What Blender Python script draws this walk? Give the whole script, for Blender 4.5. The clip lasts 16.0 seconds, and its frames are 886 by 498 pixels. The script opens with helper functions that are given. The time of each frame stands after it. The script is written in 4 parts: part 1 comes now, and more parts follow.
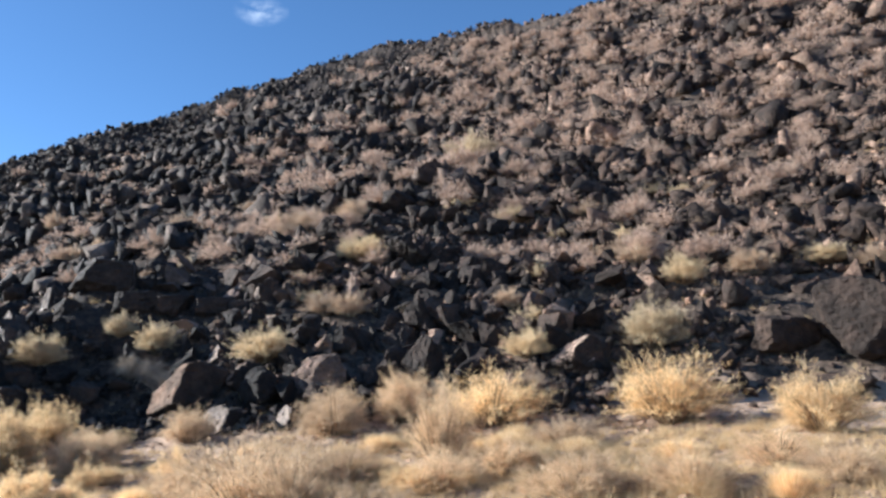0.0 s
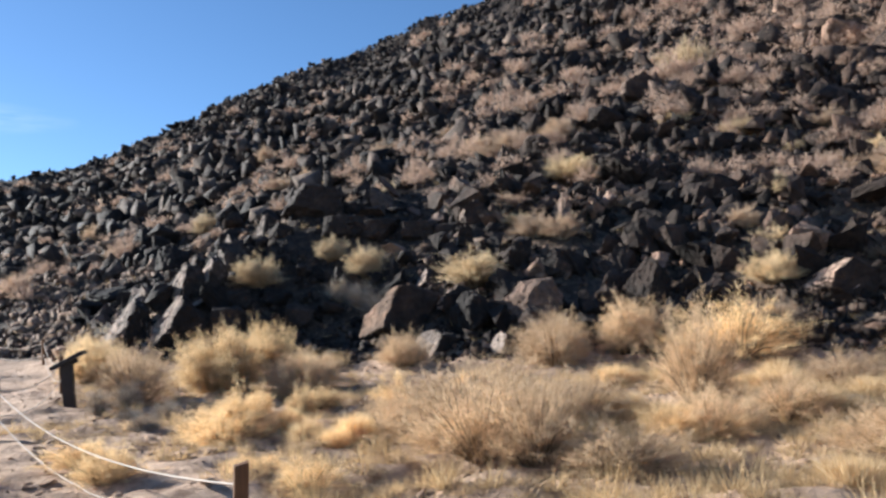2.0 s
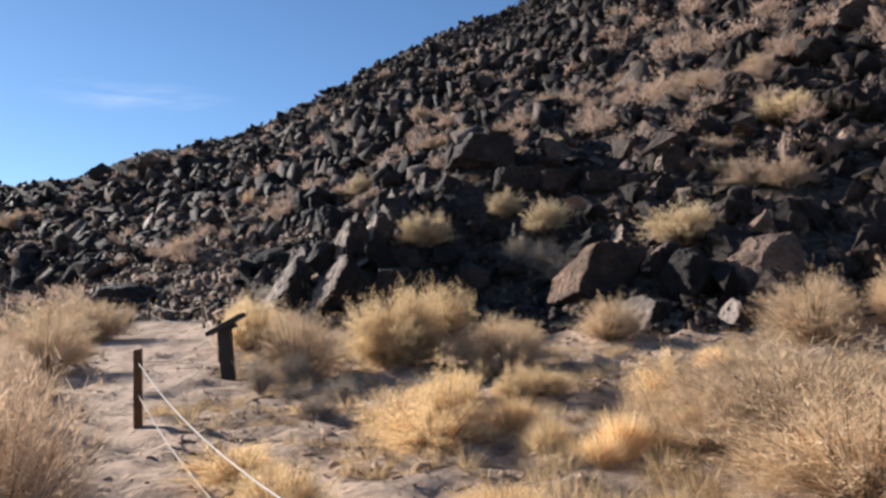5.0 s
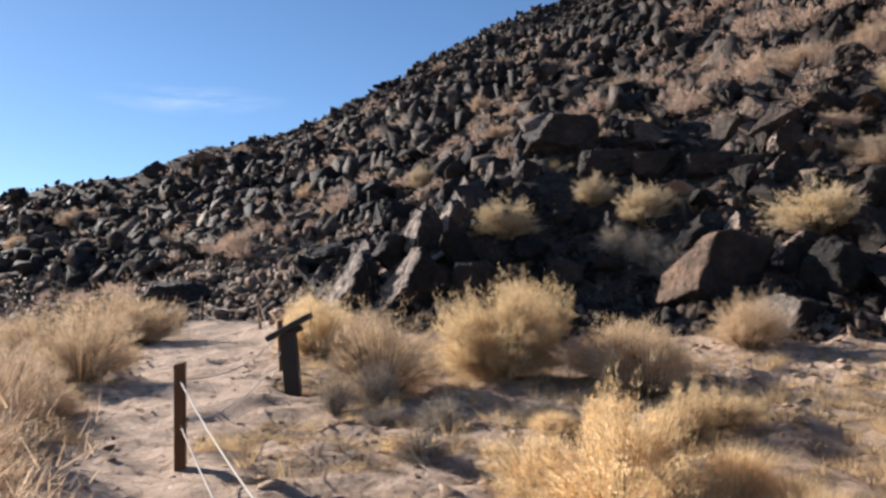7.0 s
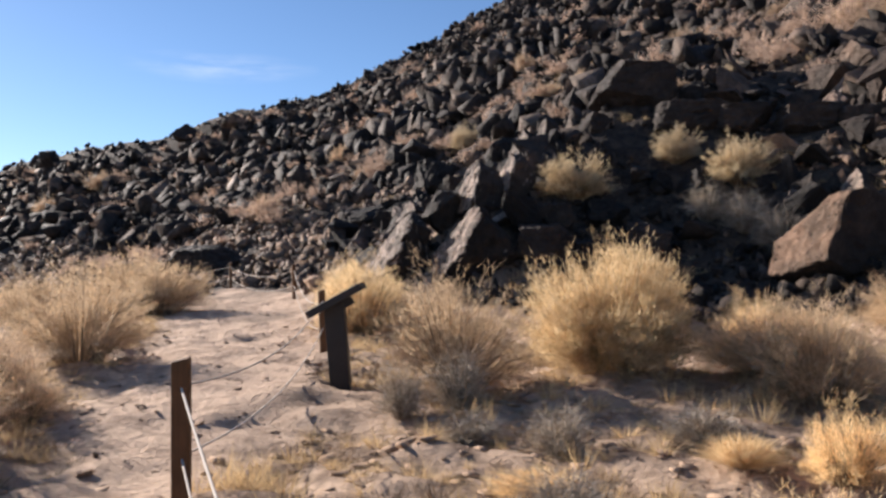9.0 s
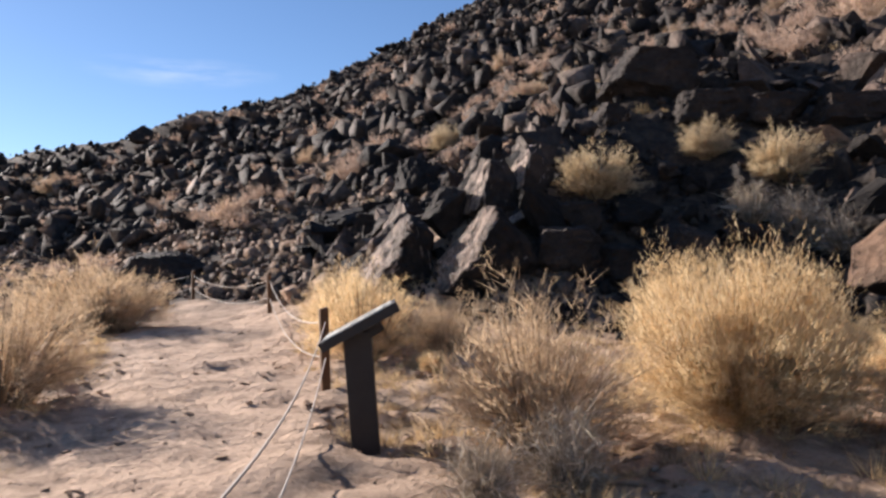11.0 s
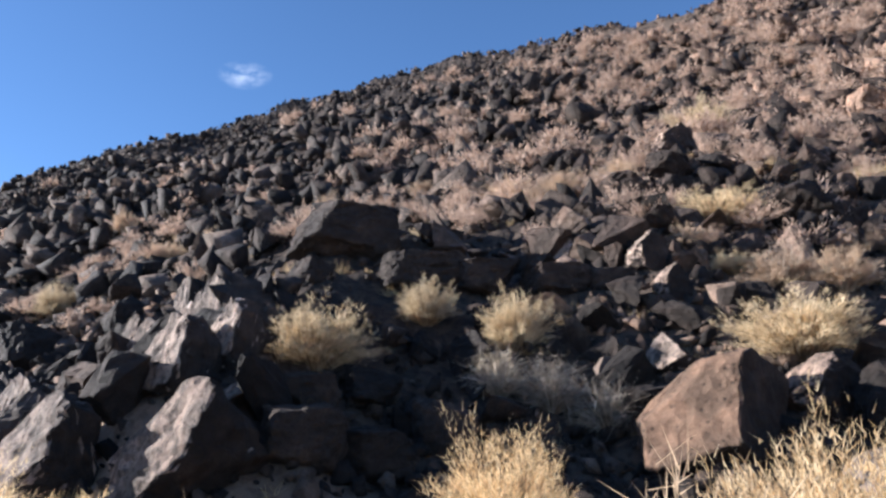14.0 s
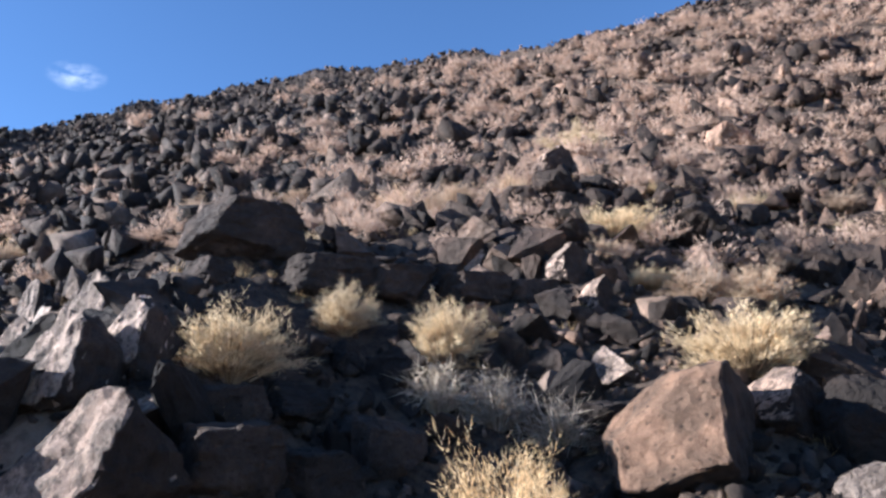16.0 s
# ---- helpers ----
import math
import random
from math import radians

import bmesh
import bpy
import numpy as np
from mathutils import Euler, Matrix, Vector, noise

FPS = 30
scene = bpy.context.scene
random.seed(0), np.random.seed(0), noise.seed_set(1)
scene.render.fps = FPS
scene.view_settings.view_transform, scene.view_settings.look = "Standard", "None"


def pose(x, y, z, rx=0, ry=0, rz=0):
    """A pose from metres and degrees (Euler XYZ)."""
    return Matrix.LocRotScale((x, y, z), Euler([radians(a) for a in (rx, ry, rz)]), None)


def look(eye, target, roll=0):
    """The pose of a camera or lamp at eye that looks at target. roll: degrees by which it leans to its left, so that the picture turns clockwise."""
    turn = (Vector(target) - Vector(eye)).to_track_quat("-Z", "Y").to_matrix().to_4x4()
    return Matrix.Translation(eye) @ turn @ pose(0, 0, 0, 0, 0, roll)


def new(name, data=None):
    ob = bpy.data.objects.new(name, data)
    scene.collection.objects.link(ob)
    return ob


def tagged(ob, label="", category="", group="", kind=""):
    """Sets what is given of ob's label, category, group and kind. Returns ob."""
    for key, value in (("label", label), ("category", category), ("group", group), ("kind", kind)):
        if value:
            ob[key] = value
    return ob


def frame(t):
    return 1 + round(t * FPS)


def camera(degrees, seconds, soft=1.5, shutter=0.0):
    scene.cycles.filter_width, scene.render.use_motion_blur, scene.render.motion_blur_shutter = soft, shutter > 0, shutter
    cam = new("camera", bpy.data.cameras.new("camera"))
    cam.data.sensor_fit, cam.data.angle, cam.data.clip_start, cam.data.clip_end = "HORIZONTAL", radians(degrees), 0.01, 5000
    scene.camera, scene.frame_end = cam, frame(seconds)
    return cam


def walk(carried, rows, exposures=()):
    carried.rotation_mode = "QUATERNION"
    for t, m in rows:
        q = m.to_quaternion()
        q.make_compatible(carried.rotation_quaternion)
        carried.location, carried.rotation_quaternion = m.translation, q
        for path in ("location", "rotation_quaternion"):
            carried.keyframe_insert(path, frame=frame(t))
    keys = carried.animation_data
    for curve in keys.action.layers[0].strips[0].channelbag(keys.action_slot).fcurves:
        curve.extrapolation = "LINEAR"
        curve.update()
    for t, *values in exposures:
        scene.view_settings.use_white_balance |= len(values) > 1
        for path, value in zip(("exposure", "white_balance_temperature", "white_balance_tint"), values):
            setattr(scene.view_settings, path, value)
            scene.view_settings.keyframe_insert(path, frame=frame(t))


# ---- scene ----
cam = camera(58.6, 16.0, soft=2.7)
PATH = [
    (0, (2.328, -0.177, 1.772), (2.164, 1.792, 2.086), -3.1),
    (0.5, (2.091, 0.374, 1.72), (1.753, 2.328, 1.985), -3.5),
    (1, (1.844, 0.81, 1.702), (1.35, 2.732, 1.947), -2.5),
    (1.5, (1.448, 1.284, 1.659), (0.879, 3.19, 1.869), -0.7),
    (2, (1.198, 1.715, 1.638), (0.556, 3.602, 1.805), -2.1),
    (2.5, (0.844, 2.155, 1.619), (0.11, 4.009, 1.775), -3.3),
    (3, (0.43, 2.572, 1.599), (-0.387, 4.391, 1.746), -4.3),
    (3.5, (0.028, 3.022, 1.603), (-0.91, 4.78, 1.766), -4.5),
    (4, (-0.39, 3.424, 1.55), (-1.386, 5.154, 1.674), -3.0),
    (4.2, (-0.556, 3.628, 1.551), (-1.554, 5.359, 1.649), -2.3),
    (6.3, (-2.768, 5.706, 1.491), (-3.734, 7.453, 1.611), -1.1),
    (6.5, (-2.999, 5.913, 1.501), (-4.007, 7.637, 1.616), -1.4),
    (7, (-3.341, 6.251, 1.492), (-4.422, 7.93, 1.593), -1.4),
    (7.5, (-3.906, 6.758, 1.463), (-5.025, 8.413, 1.558), -1.1),
    (8, (-4.389, 7.148, 1.461), (-5.507, 8.803, 1.552), -1.1),
    (8.5, (-4.872, 7.629, 1.449), (-5.967, 9.302, 1.484), -1.2),
    (9, (-5.365, 8.074, 1.432), (-6.509, 9.714, 1.459), -0.6),
    (9.2, (-5.527, 8.22, 1.422), (-6.697, 9.842, 1.452), -0.4),
    (11.3, (-7.871, 9.875, 1.467), (-8.868, 11.608, 1.528), -0.7),
    (11.5, (-8.13, 10.028, 1.485), (-8.963, 11.843, 1.602), -0.4),
    (12, (-8.711, 10.498, 1.53), (-9.324, 12.395, 1.701), -0.7),
    (12.5, (-9.205, 10.868, 1.509), (-9.778, 12.767, 1.762), -1.7),
    (13, (-9.68, 11.282, 1.531), (-10.099, 13.199, 1.919), -2.5),
    (13.5, (-10.11, 11.719, 1.59), (-10.346, 13.648, 2.062), -3.1),
    (14, (-10.514, 12.132, 1.615), (-10.616, 14.075, 2.08), -3.0),
    (14.5, (-10.888, 12.497, 1.627), (-10.887, 14.452, 2.049), -2.9),
    (15, (-11.263, 12.834, 1.663), (-11.22, 14.792, 2.069), -3.0),
    (15.5, (-11.637, 13.156, 1.67), (-11.479, 15.096, 2.133), -2.6),
    (16, (-11.982, 13.504, 1.677), (-11.687, 15.418, 2.174), -3.7),
]
walk(cam, [(t, look(eye, target, roll)) for t, eye, target, roll in PATH], exposures=[(0.0, 1.47, 5350.0, 5.0), (2.0, 1.32, 5650.0, 6.0), (3.4, 1.14, 5850.0, 8.0), (4.0, 1.0, 5850.0, 9.0), (6.5, 1.08, 5900.0, 9.0), (9.2, 1.13, 6150.0, 13.0), (11.4, 1.14, 6150.0, 14.0), (12.1, 1.36, 6000.0, 11.0), (13.0, 1.38, 5700.0, 10.0), (13.7, 1.5, 5550.0, 10.0), (14.5, 1.7, 5450.0, 11.0), (16.0, 1.8, 5350.0, 11.0)])

# ---- light: low sun from the side, clear sky with two thin wisps of cloud ----
SUN_AZ, SUN_EL = 83.0, 21.0  # degrees to the left of +y, above the horizon


def aim(az, el):
    a, e = radians(az), radians(el)
    return Vector((-math.sin(a) * math.cos(e), math.cos(a) * math.cos(e), math.sin(e)))


sun = new("sun", bpy.data.lights.new("sun", "SUN"))
sun.data.energy, sun.data.angle, sun.data.color = 5.0, radians(0.53), (1.0, 0.89, 0.76)
sun.matrix_world = look(aim(SUN_AZ, SUN_EL) * 200, (0, 0, 0))

world = bpy.data.worlds.new("sky")
scene.world = world
world.use_nodes = True
wn, wl = world.node_tree.nodes, world.node_tree.links
wn.clear()
sky = wn.new("ShaderNodeTexSky")
sky.sky_type, sky.sun_disc = "NISHITA", False
sky.sun_elevation, sky.sun_rotation = radians(SUN_EL), radians(-SUN_AZ)
sky.altitude, sky.air_density, sky.dust_density, sky.ozone_density = 1600, 1.0, 0.3, 3.5
back, wout = wn.new("ShaderNodeBackground"), wn.new("ShaderNodeOutputWorld")
back.inputs["Strength"].default_value = 0.060
wl.new(back.outputs[0], wout.inputs[0])
coord = wn.new("ShaderNodeTexCoord")
last = sky.outputs[0]
for az, el, across, up, most in ((17.6, 25.8, 0.034, 0.016, 0.45), (50.5, 13.4, 0.12, 0.02, 0.28), (66.0, 26.5, 0.10, 0.02, 0.35)):
    # a wisp: stretched noise inside a soft lens-shaped patch of the sky
    spot = wn.new("ShaderNodeVectorMath")
    spot.operation = "SUBTRACT"
    spot.inputs[1].default_value = aim(az, el)
    turn = wn.new("ShaderNodeVectorRotate")
    turn.rotation_type = "Z_AXIS"
    turn.inputs["Angle"].default_value = radians(-az)
    size = wn.new("ShaderNodeVectorMath")
    size.operation = "DIVIDE"
    size.inputs[1].default_value = (across, 0.2, up)
    far = wn.new("ShaderNodeVectorMath")
    far.operation = "LENGTH"
    grain = wn.new("ShaderNodeTexNoise")
    grain.inputs["Scale"].default_value, grain.inputs["Detail"].default_value = 1.6, 5.0
    fall = wn.new("ShaderNodeMapRange")
    fall.inputs["From Min"].default_value, fall.inputs["From Max"].default_value = 0.1, 1.0
    fall.inputs["To Min"].default_value, fall.inputs["To Max"].default_value = most, 0.0
    thin = wn.new("ShaderNodeMapRange")
    thin.inputs["From Min"].default_value, thin.inputs["From Max"].default_value = 0.4, 0.7
    both = wn.new("ShaderNodeMath")
    both.operation = "MULTIPLY"
    cloud = wn.new("ShaderNodeMix")
    cloud.data_type = "RGBA"
    cloud.inputs["B"].default_value = (9.0, 9.0, 9.2, 1)
    wl.new(coord.outputs["Generated"], spot.inputs[0])
    wl.new(spot.outputs[0], turn.inputs["Vector"])
    wl.new(turn.outputs[0], size.inputs[0])
    wl.new(size.outputs[0], far.inputs[0])
    wl.new(size.outputs[0], grain.inputs["Vector"])
    wl.new(far.outputs["Value"], fall.inputs["Value"])
    wl.new(grain.outputs["Fac"], thin.inputs["Value"])
    wl.new(fall.outputs[0], both.inputs[0])
    wl.new(thin.outputs[0], both.inputs[1])
    wl.new(both.outputs[0], cloud.inputs["Factor"])
    wl.new(last, cloud.inputs["A"])
    last = cloud.outputs["Result"]
wl.new(last, back.inputs["Color"])

# ---- materials ----
def material(name, rough=0.9):
    mat = bpy.data.materials.new(name)
    mat.use_nodes = True
    n, l = mat.node_tree.nodes, mat.node_tree.links
    bsdf = n["Principled BSDF"]
    bsdf.inputs["Roughness"].default_value = rough
    bsdf.inputs["Specular IOR Level"].default_value = 0.25
    return mat, n, l, bsdf


def add_noise(n, l, scale, detail=6.0, rough=0.6, vector=None, stretch=None):
    tex = n.new("ShaderNodeTexNoise")
    tex.inputs["Scale"].default_value, tex.inputs["Detail"].default_value, tex.inputs["Roughness"].default_value = scale, detail, rough
    if vector is None:
        vector = n.new("ShaderNodeTexCoord").outputs["Object"]
    if stretch:
        m = n.new("ShaderNodeMapping")
        m.inputs["Scale"].default_value = stretch
        l.new(vector, m.inputs["Vector"])
        vector = m.outputs[0]
    l.new(vector, tex.inputs["Vector"])
    return tex.outputs["Fac"]


def add_ramp(n, l, fac, stops):
    r = n.new("ShaderNodeValToRGB")
    while len(r.color_ramp.elements) < len(stops):
        r.color_ramp.elements.new(0.5)
    for e, (at, rgb) in zip(r.color_ramp.elements, stops):
        e.position, e.color = at, (*rgb, 1)
    l.new(fac, r.inputs["Fac"])
    return r.outputs["Color"]


def add_mix(n, l, fac, a, b, blend="MIX"):
    m = n.new("ShaderNodeMix")
    m.data_type, m.blend_type = "RGBA", blend
    for sock, v in (("Factor", fac), ("A", a), ("B", b)):
        if isinstance(v, bpy.types.NodeSocket):
            l.new(v, m.inputs[sock])
        elif sock == "Factor":
            m.inputs[sock].default_value = v
        else:
            m.inputs[sock].default_value = (*v, 1)
    return m.outputs["Result"]


def add_bump(n, l, bsdf, layers):
    last = None
    for fac, strength, distance in layers:
        b = n.new("ShaderNodeBump")
        b.inputs["Strength"].default_value, b.inputs["Distance"].default_value = strength, distance
        l.new(fac, b.inputs["Height"])
        if last:
            l.new(last, b.inputs["Normal"])
        last = b.outputs[0]
    l.new(last, bsdf.inputs["Normal"])


def rock_material(name, island, tones, pit_scale=17.0, pit_dark=0.25, mottle=0.0):
    """Vesicular basalt: dark varnish, paler broken patches, pits and cracks."""
    mat, n, l, bsdf = material(name, 0.82)
    geo = n.new("ShaderNodeNewGeometry")
    where = geo.outputs["Position"]
    rand = geo.outputs["Random Per Island"] if island else n.new("ShaderNodeObjectInfo").outputs["Random"]
    base = add_ramp(n, l, rand, tones)
    big, mid, fine = add_noise(n, l, 1.3, 5, 0.6, where), add_noise(n, l, 5.0, 8, 0.7, where), add_noise(n, l, 40.0, 4, 0.7, where)
    patch = add_ramp(n, l, big, ((0.46, (0, 0, 0)), (0.60, (1, 1, 1))))
    worn = add_mix(n, l, 1.0, base, (1.75, 1.65, 1.6), "MULTIPLY")
    col = add_mix(n, l, patch, base, worn)
    col = add_mix(n, l, 0.75, col, add_ramp(n, l, mid, ((0.3, (0.55, 0.52, 0.5)), (0.7, (1.35, 1.35, 1.35)))), "MULTIPLY")
    col = add_mix(n, l, 0.5, col, add_ramp(n, l, fine, ((0.3, (0.6, 0.6, 0.6)), (0.7, (1.3, 1.3, 1.3)))), "MULTIPLY")
    if mottle:
        # dark varnish left in streaks on a broken face
        crust = add_noise(n, l, 6.0, 7, 0.7, where, (1.0, 1.0, 0.5))
        col = add_mix(n, l, add_ramp(n, l, crust, ((0.45, (mottle,) * 3), (0.53, (0, 0, 0)))), col, (0.045, 0.036, 0.030))
    pits = n.new("ShaderNodeTexVoronoi")
    pits.inputs["Scale"].default_value = pit_scale
    l.new(where, pits.inputs["Vector"])
    hole = add_ramp(n, l, pits.outputs["Distance"], ((0.14, (pit_dark,) * 3), (0.24, (1, 1, 1))))
    col = add_mix(n, l, 0.7, col, hole, "MULTIPLY")
    to_east = n.new("ShaderNodeMapRange")
    to_east.inputs["From Min"].default_value, to_east.inputs["From Max"].default_value = -13.0, 8.0
    axes = n.new("ShaderNodeSeparateXYZ")
    l.new(where, axes.inputs[0])
    l.new(axes.outputs["X"], to_east.inputs["Value"])
    col = add_mix(n, l, to_east.outputs[0], col, add_mix(n, l, 1.0, col, (1.52, 1.36, 1.24), "MULTIPLY"))  # browner, lighter rock to the east
    l.new(col, bsdf.inputs["Base Color"])
    chips = n.new("ShaderNodeTexVoronoi")
    chips.inputs["Scale"].default_value = 5.5
    l.new(where, chips.inputs["Vector"])
    add_bump(n, l, bsdf, ((chips.outputs["Distance"], 0.6, 0.10), (mid, 0.7, 0.12), (fine, 0.5, 0.02), (hole, 0.5, 0.012)))
    return mat


DARK = ((0.0, (0.017, 0.0138, 0.0118)), (0.45, (0.028, 0.0218, 0.0182)), (0.75, (0.054, 0.0405, 0.0325)), (0.90, (0.125, 0.092, 0.072)), (1.0, (0.22, 0.17, 0.135)))
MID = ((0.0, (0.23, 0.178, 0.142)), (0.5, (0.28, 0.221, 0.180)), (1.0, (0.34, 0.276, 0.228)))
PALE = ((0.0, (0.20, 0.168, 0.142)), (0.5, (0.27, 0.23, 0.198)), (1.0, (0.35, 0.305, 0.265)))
M_ROCK = rock_material("basalt_boulder", False, DARK)
M_ROCKS = rock_material("basalt_scree", True, DARK[:3] + ((0.92, (0.092, 0.069, 0.054)), (1.0, (0.165, 0.127, 0.10))))
# paler basalts for the boulders' sunlit sides, the light put into the colour
M_PALE = rock_material("sunlit_pale_basalt", False, PALE, 12.0, 0.3, 0.45)
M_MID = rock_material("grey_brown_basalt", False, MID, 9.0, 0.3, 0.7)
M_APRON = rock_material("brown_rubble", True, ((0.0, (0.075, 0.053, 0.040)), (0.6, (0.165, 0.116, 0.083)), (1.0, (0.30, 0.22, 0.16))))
# basalt darkened to stand for boulders' shaded sides and shaded blocks
M_SHADE = rock_material("shade_dark_basalt", False, ((0.0, (0.024, 0.019, 0.0158)), (1.0, (0.046, 0.035, 0.0285))))
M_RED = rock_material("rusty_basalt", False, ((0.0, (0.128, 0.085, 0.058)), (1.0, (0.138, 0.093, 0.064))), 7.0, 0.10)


def ground_material():
    """Sand on the flat and the trail, gritty brown soil on the slope."""
    mat, n, l, bsdf = material("sandy_ground", 0.95)
    where = n.new("ShaderNodeNewGeometry").outputs["Position"]
    big, mid, fine = add_noise(n, l, 0.35, 5, 0.6, where), add_noise(n, l, 3.0, 8, 0.7, where), add_noise(n, l, 30.0, 6, 0.7, where)
    sand = add_ramp(n, l, big, ((0.3, (0.42, 0.30, 0.212)), (0.7, (0.60, 0.43, 0.308))))
    clod = add_ramp(n, l, mid, ((0.38, (0.42, 0.38, 0.35)), (0.52, (0.95, 0.95, 0.95)), (0.75, (1.15, 1.15, 1.15))))
    rough_sand = add_mix(n, l, 0.85, sand, clod, "MULTIPLY")
    smooth = add_mix(n, l, 0.6, (0.59, 0.425, 0.308), clod, "MULTIPLY")
    grit = add_ramp(n, l, mid, ((0.42, (0, 0, 0)), (0.6, (1, 1, 1))))
    east = n.new("ShaderNodeMapRange")
    east.inputs["From Min"].default_value, east.inputs["From Max"].default_value = -13.0, 4.0
    axes = n.new("ShaderNodeSeparateXYZ")
    l.new(where, axes.inputs[0])
    l.new(axes.outputs["X"], east.inputs["Value"])
    soil = add_mix(n, l, east.outputs[0], add_mix(n, l, grit, (0.032, 0.025, 0.021), (0.085, 0.060, 0.043)), add_mix(n, l, grit, (0.062, 0.045, 0.033), (0.175, 0.125, 0.090)))
    attr = n.new("ShaderNodeAttribute")
    attr.attribute_name = "soil"
    parts = n.new("ShaderNodeSeparateColor")
    l.new(attr.outputs["Color"], parts.inputs[0])
    col = add_mix(n, l, parts.outputs[0], rough_sand, smooth)
    col = add_mix(n, l, parts.outputs[1], col, soil)
    col = add_mix(n, l, 0.4, col, add_ramp(n, l, fine, ((0.3, (0.7, 0.68, 0.66)), (0.7, (1.2, 1.2, 1.2)))), "MULTIPLY")
    l.new(col, bsdf.inputs["Base Color"])
    add_bump(n, l, bsdf, ((mid, 0.7, 0.12), (add_noise(n, l, 9.0, 3, 0.5, where), 0.8, 0.08), (fine, 0.7, 0.03)))
    return mat


def straw_material(name, tones, island=False, gloss=0.38):
    """Dry stalks that let some light through."""
    mat, n, l, bsdf = material(name, 0.75)
    geo = n.new("ShaderNodeNewGeometry")
    rand = geo.outputs["Random Per Island"]
    per_thing = n.new("ShaderNodeObjectInfo").outputs["Random"]
    col = add_ramp(n, l, rand, tones)
    shift = add_ramp(n, l, add_noise(n, l, 0.9, 3, 0.5, geo.outputs["Position"]) if island else per_thing, ((0.25, (0.82, 0.80, 0.78)), (0.75, (1.12, 1.08, 1.0))))
    col = add_mix(n, l, 1.0, col, shift, "MULTIPLY")
    l.new(col, bsdf.inputs["Base Color"])
    glow = n.new("ShaderNodeBsdfTranslucent")
    l.new(col, glow.inputs["Color"])
    both = n.new("ShaderNodeMixShader")
    both.inputs[0].default_value = gloss
    l.new(bsdf.outputs[0], both.inputs[1])
    l.new(glow.outputs[0], both.inputs[2])
    l.new(both.outputs[0], n["Material Output"].inputs["Surface"])
    return mat


M_GROUND = ground_material()
M_CLOD, *_clod = material("sand_clod", 0.95)
_clod[1].new(add_ramp(_clod[0], _clod[1], add_noise(_clod[0], _clod[1], 4.0, 6, 0.7), ((0.3, (0.25, 0.165, 0.11)), (0.7, (0.44, 0.31, 0.215)))), _clod[2].inputs["Base Color"])
add_bump(_clod[0], _clod[1], _clod[2], ((add_noise(_clod[0], _clod[1], 30.0, 5, 0.7), 0.6, 0.02),))
M_GOLD = straw_material("golden_straw", ((0.0, (0.60, 0.42, 0.215)), (0.5, (0.87, 0.665, 0.39)), (1.0, (0.94, 0.785, 0.52))), False, 0.5)
M_TAN = straw_material("tan_twigs", ((0.0, (0.48, 0.355, 0.225)), (0.5, (0.74, 0.56, 0.37)), (1.0, (0.87, 0.69, 0.48))), False, 0.46)
M_FADED = straw_material("faded_twigs", ((0.0, (0.36, 0.26, 0.18)), (0.5, (0.58, 0.44, 0.32)), (1.0, (0.70, 0.56, 0.42))))
M_PINK = straw_material("faded_brush", ((0.0, (0.36, 0.265, 0.21)), (0.5, (0.55, 0.415, 0.335)), (1.0, (0.64, 0.49, 0.39))), True)
M_LITTER = straw_material("dry_grass", ((0.0, (0.40, 0.29, 0.16)), (0.5, (0.64, 0.48, 0.28)), (1.0, (0.70, 0.54, 0.32))), True)
M_SAGE = straw_material("straw_brush", ((0.0, (0.46, 0.36, 0.22)), (0.5, (0.72, 0.585, 0.385)), (1.0, (0.84, 0.71, 0.50))))
M_GREY = straw_material("grey_dead_twigs", ((0.0, (0.20, 0.165, 0.13)), (0.5, (0.40, 0.345, 0.28)), (1.0, (0.60, 0.53, 0.45))), False, 0.1)
M_BARK = straw_material("brown_stems", ((0.0, (0.16, 0.115, 0.075)), (0.5, (0.30, 0.22, 0.145)), (1.0, (0.45, 0.34, 0.23))), False, 0.0)


def wood_material(name, a, b):
    mat, n, l, bsdf = material(name, 0.8)
    local = n.new("ShaderNodeTexCoord").outputs["Object"]
    grain = add_noise(n, l, 6.0, 8, 0.7, local, (9, 9, 0.6))
    stain = add_noise(n, l, 5.0, 4, 0.6, local)
    col = add_mix(n, l, grain, a, b)
    col = add_mix(n, l, 0.6, col, add_ramp(n, l, stain, ((0.3, (0.6, 0.6, 0.6)), (0.7, (1.25, 1.2, 1.15)))), "MULTIPLY")
    l.new(col, bsdf.inputs["Base Color"])
    add_bump(n, l, bsdf, ((grain, 0.5, 0.006),))
    return mat


def plain_material(name, rgb, rough=0.7, scale=30.0, metal=0.0):
    mat, n, l, bsdf = material(name, rough)
    spots = add_noise(n, l, scale, 5, 0.65)
    l.new(add_mix(n, l, 0.35, rgb, add_ramp(n, l, spots, ((0.3, (0.6, 0.6, 0.6)), (0.7, (1.3, 1.3, 1.3)))), "MULTIPLY"), bsdf.inputs["Base Color"])
    add_bump(n, l, bsdf, ((spots, 0.2, 0.003),))
    bsdf.inputs["Metallic"].default_value = metal
    return mat


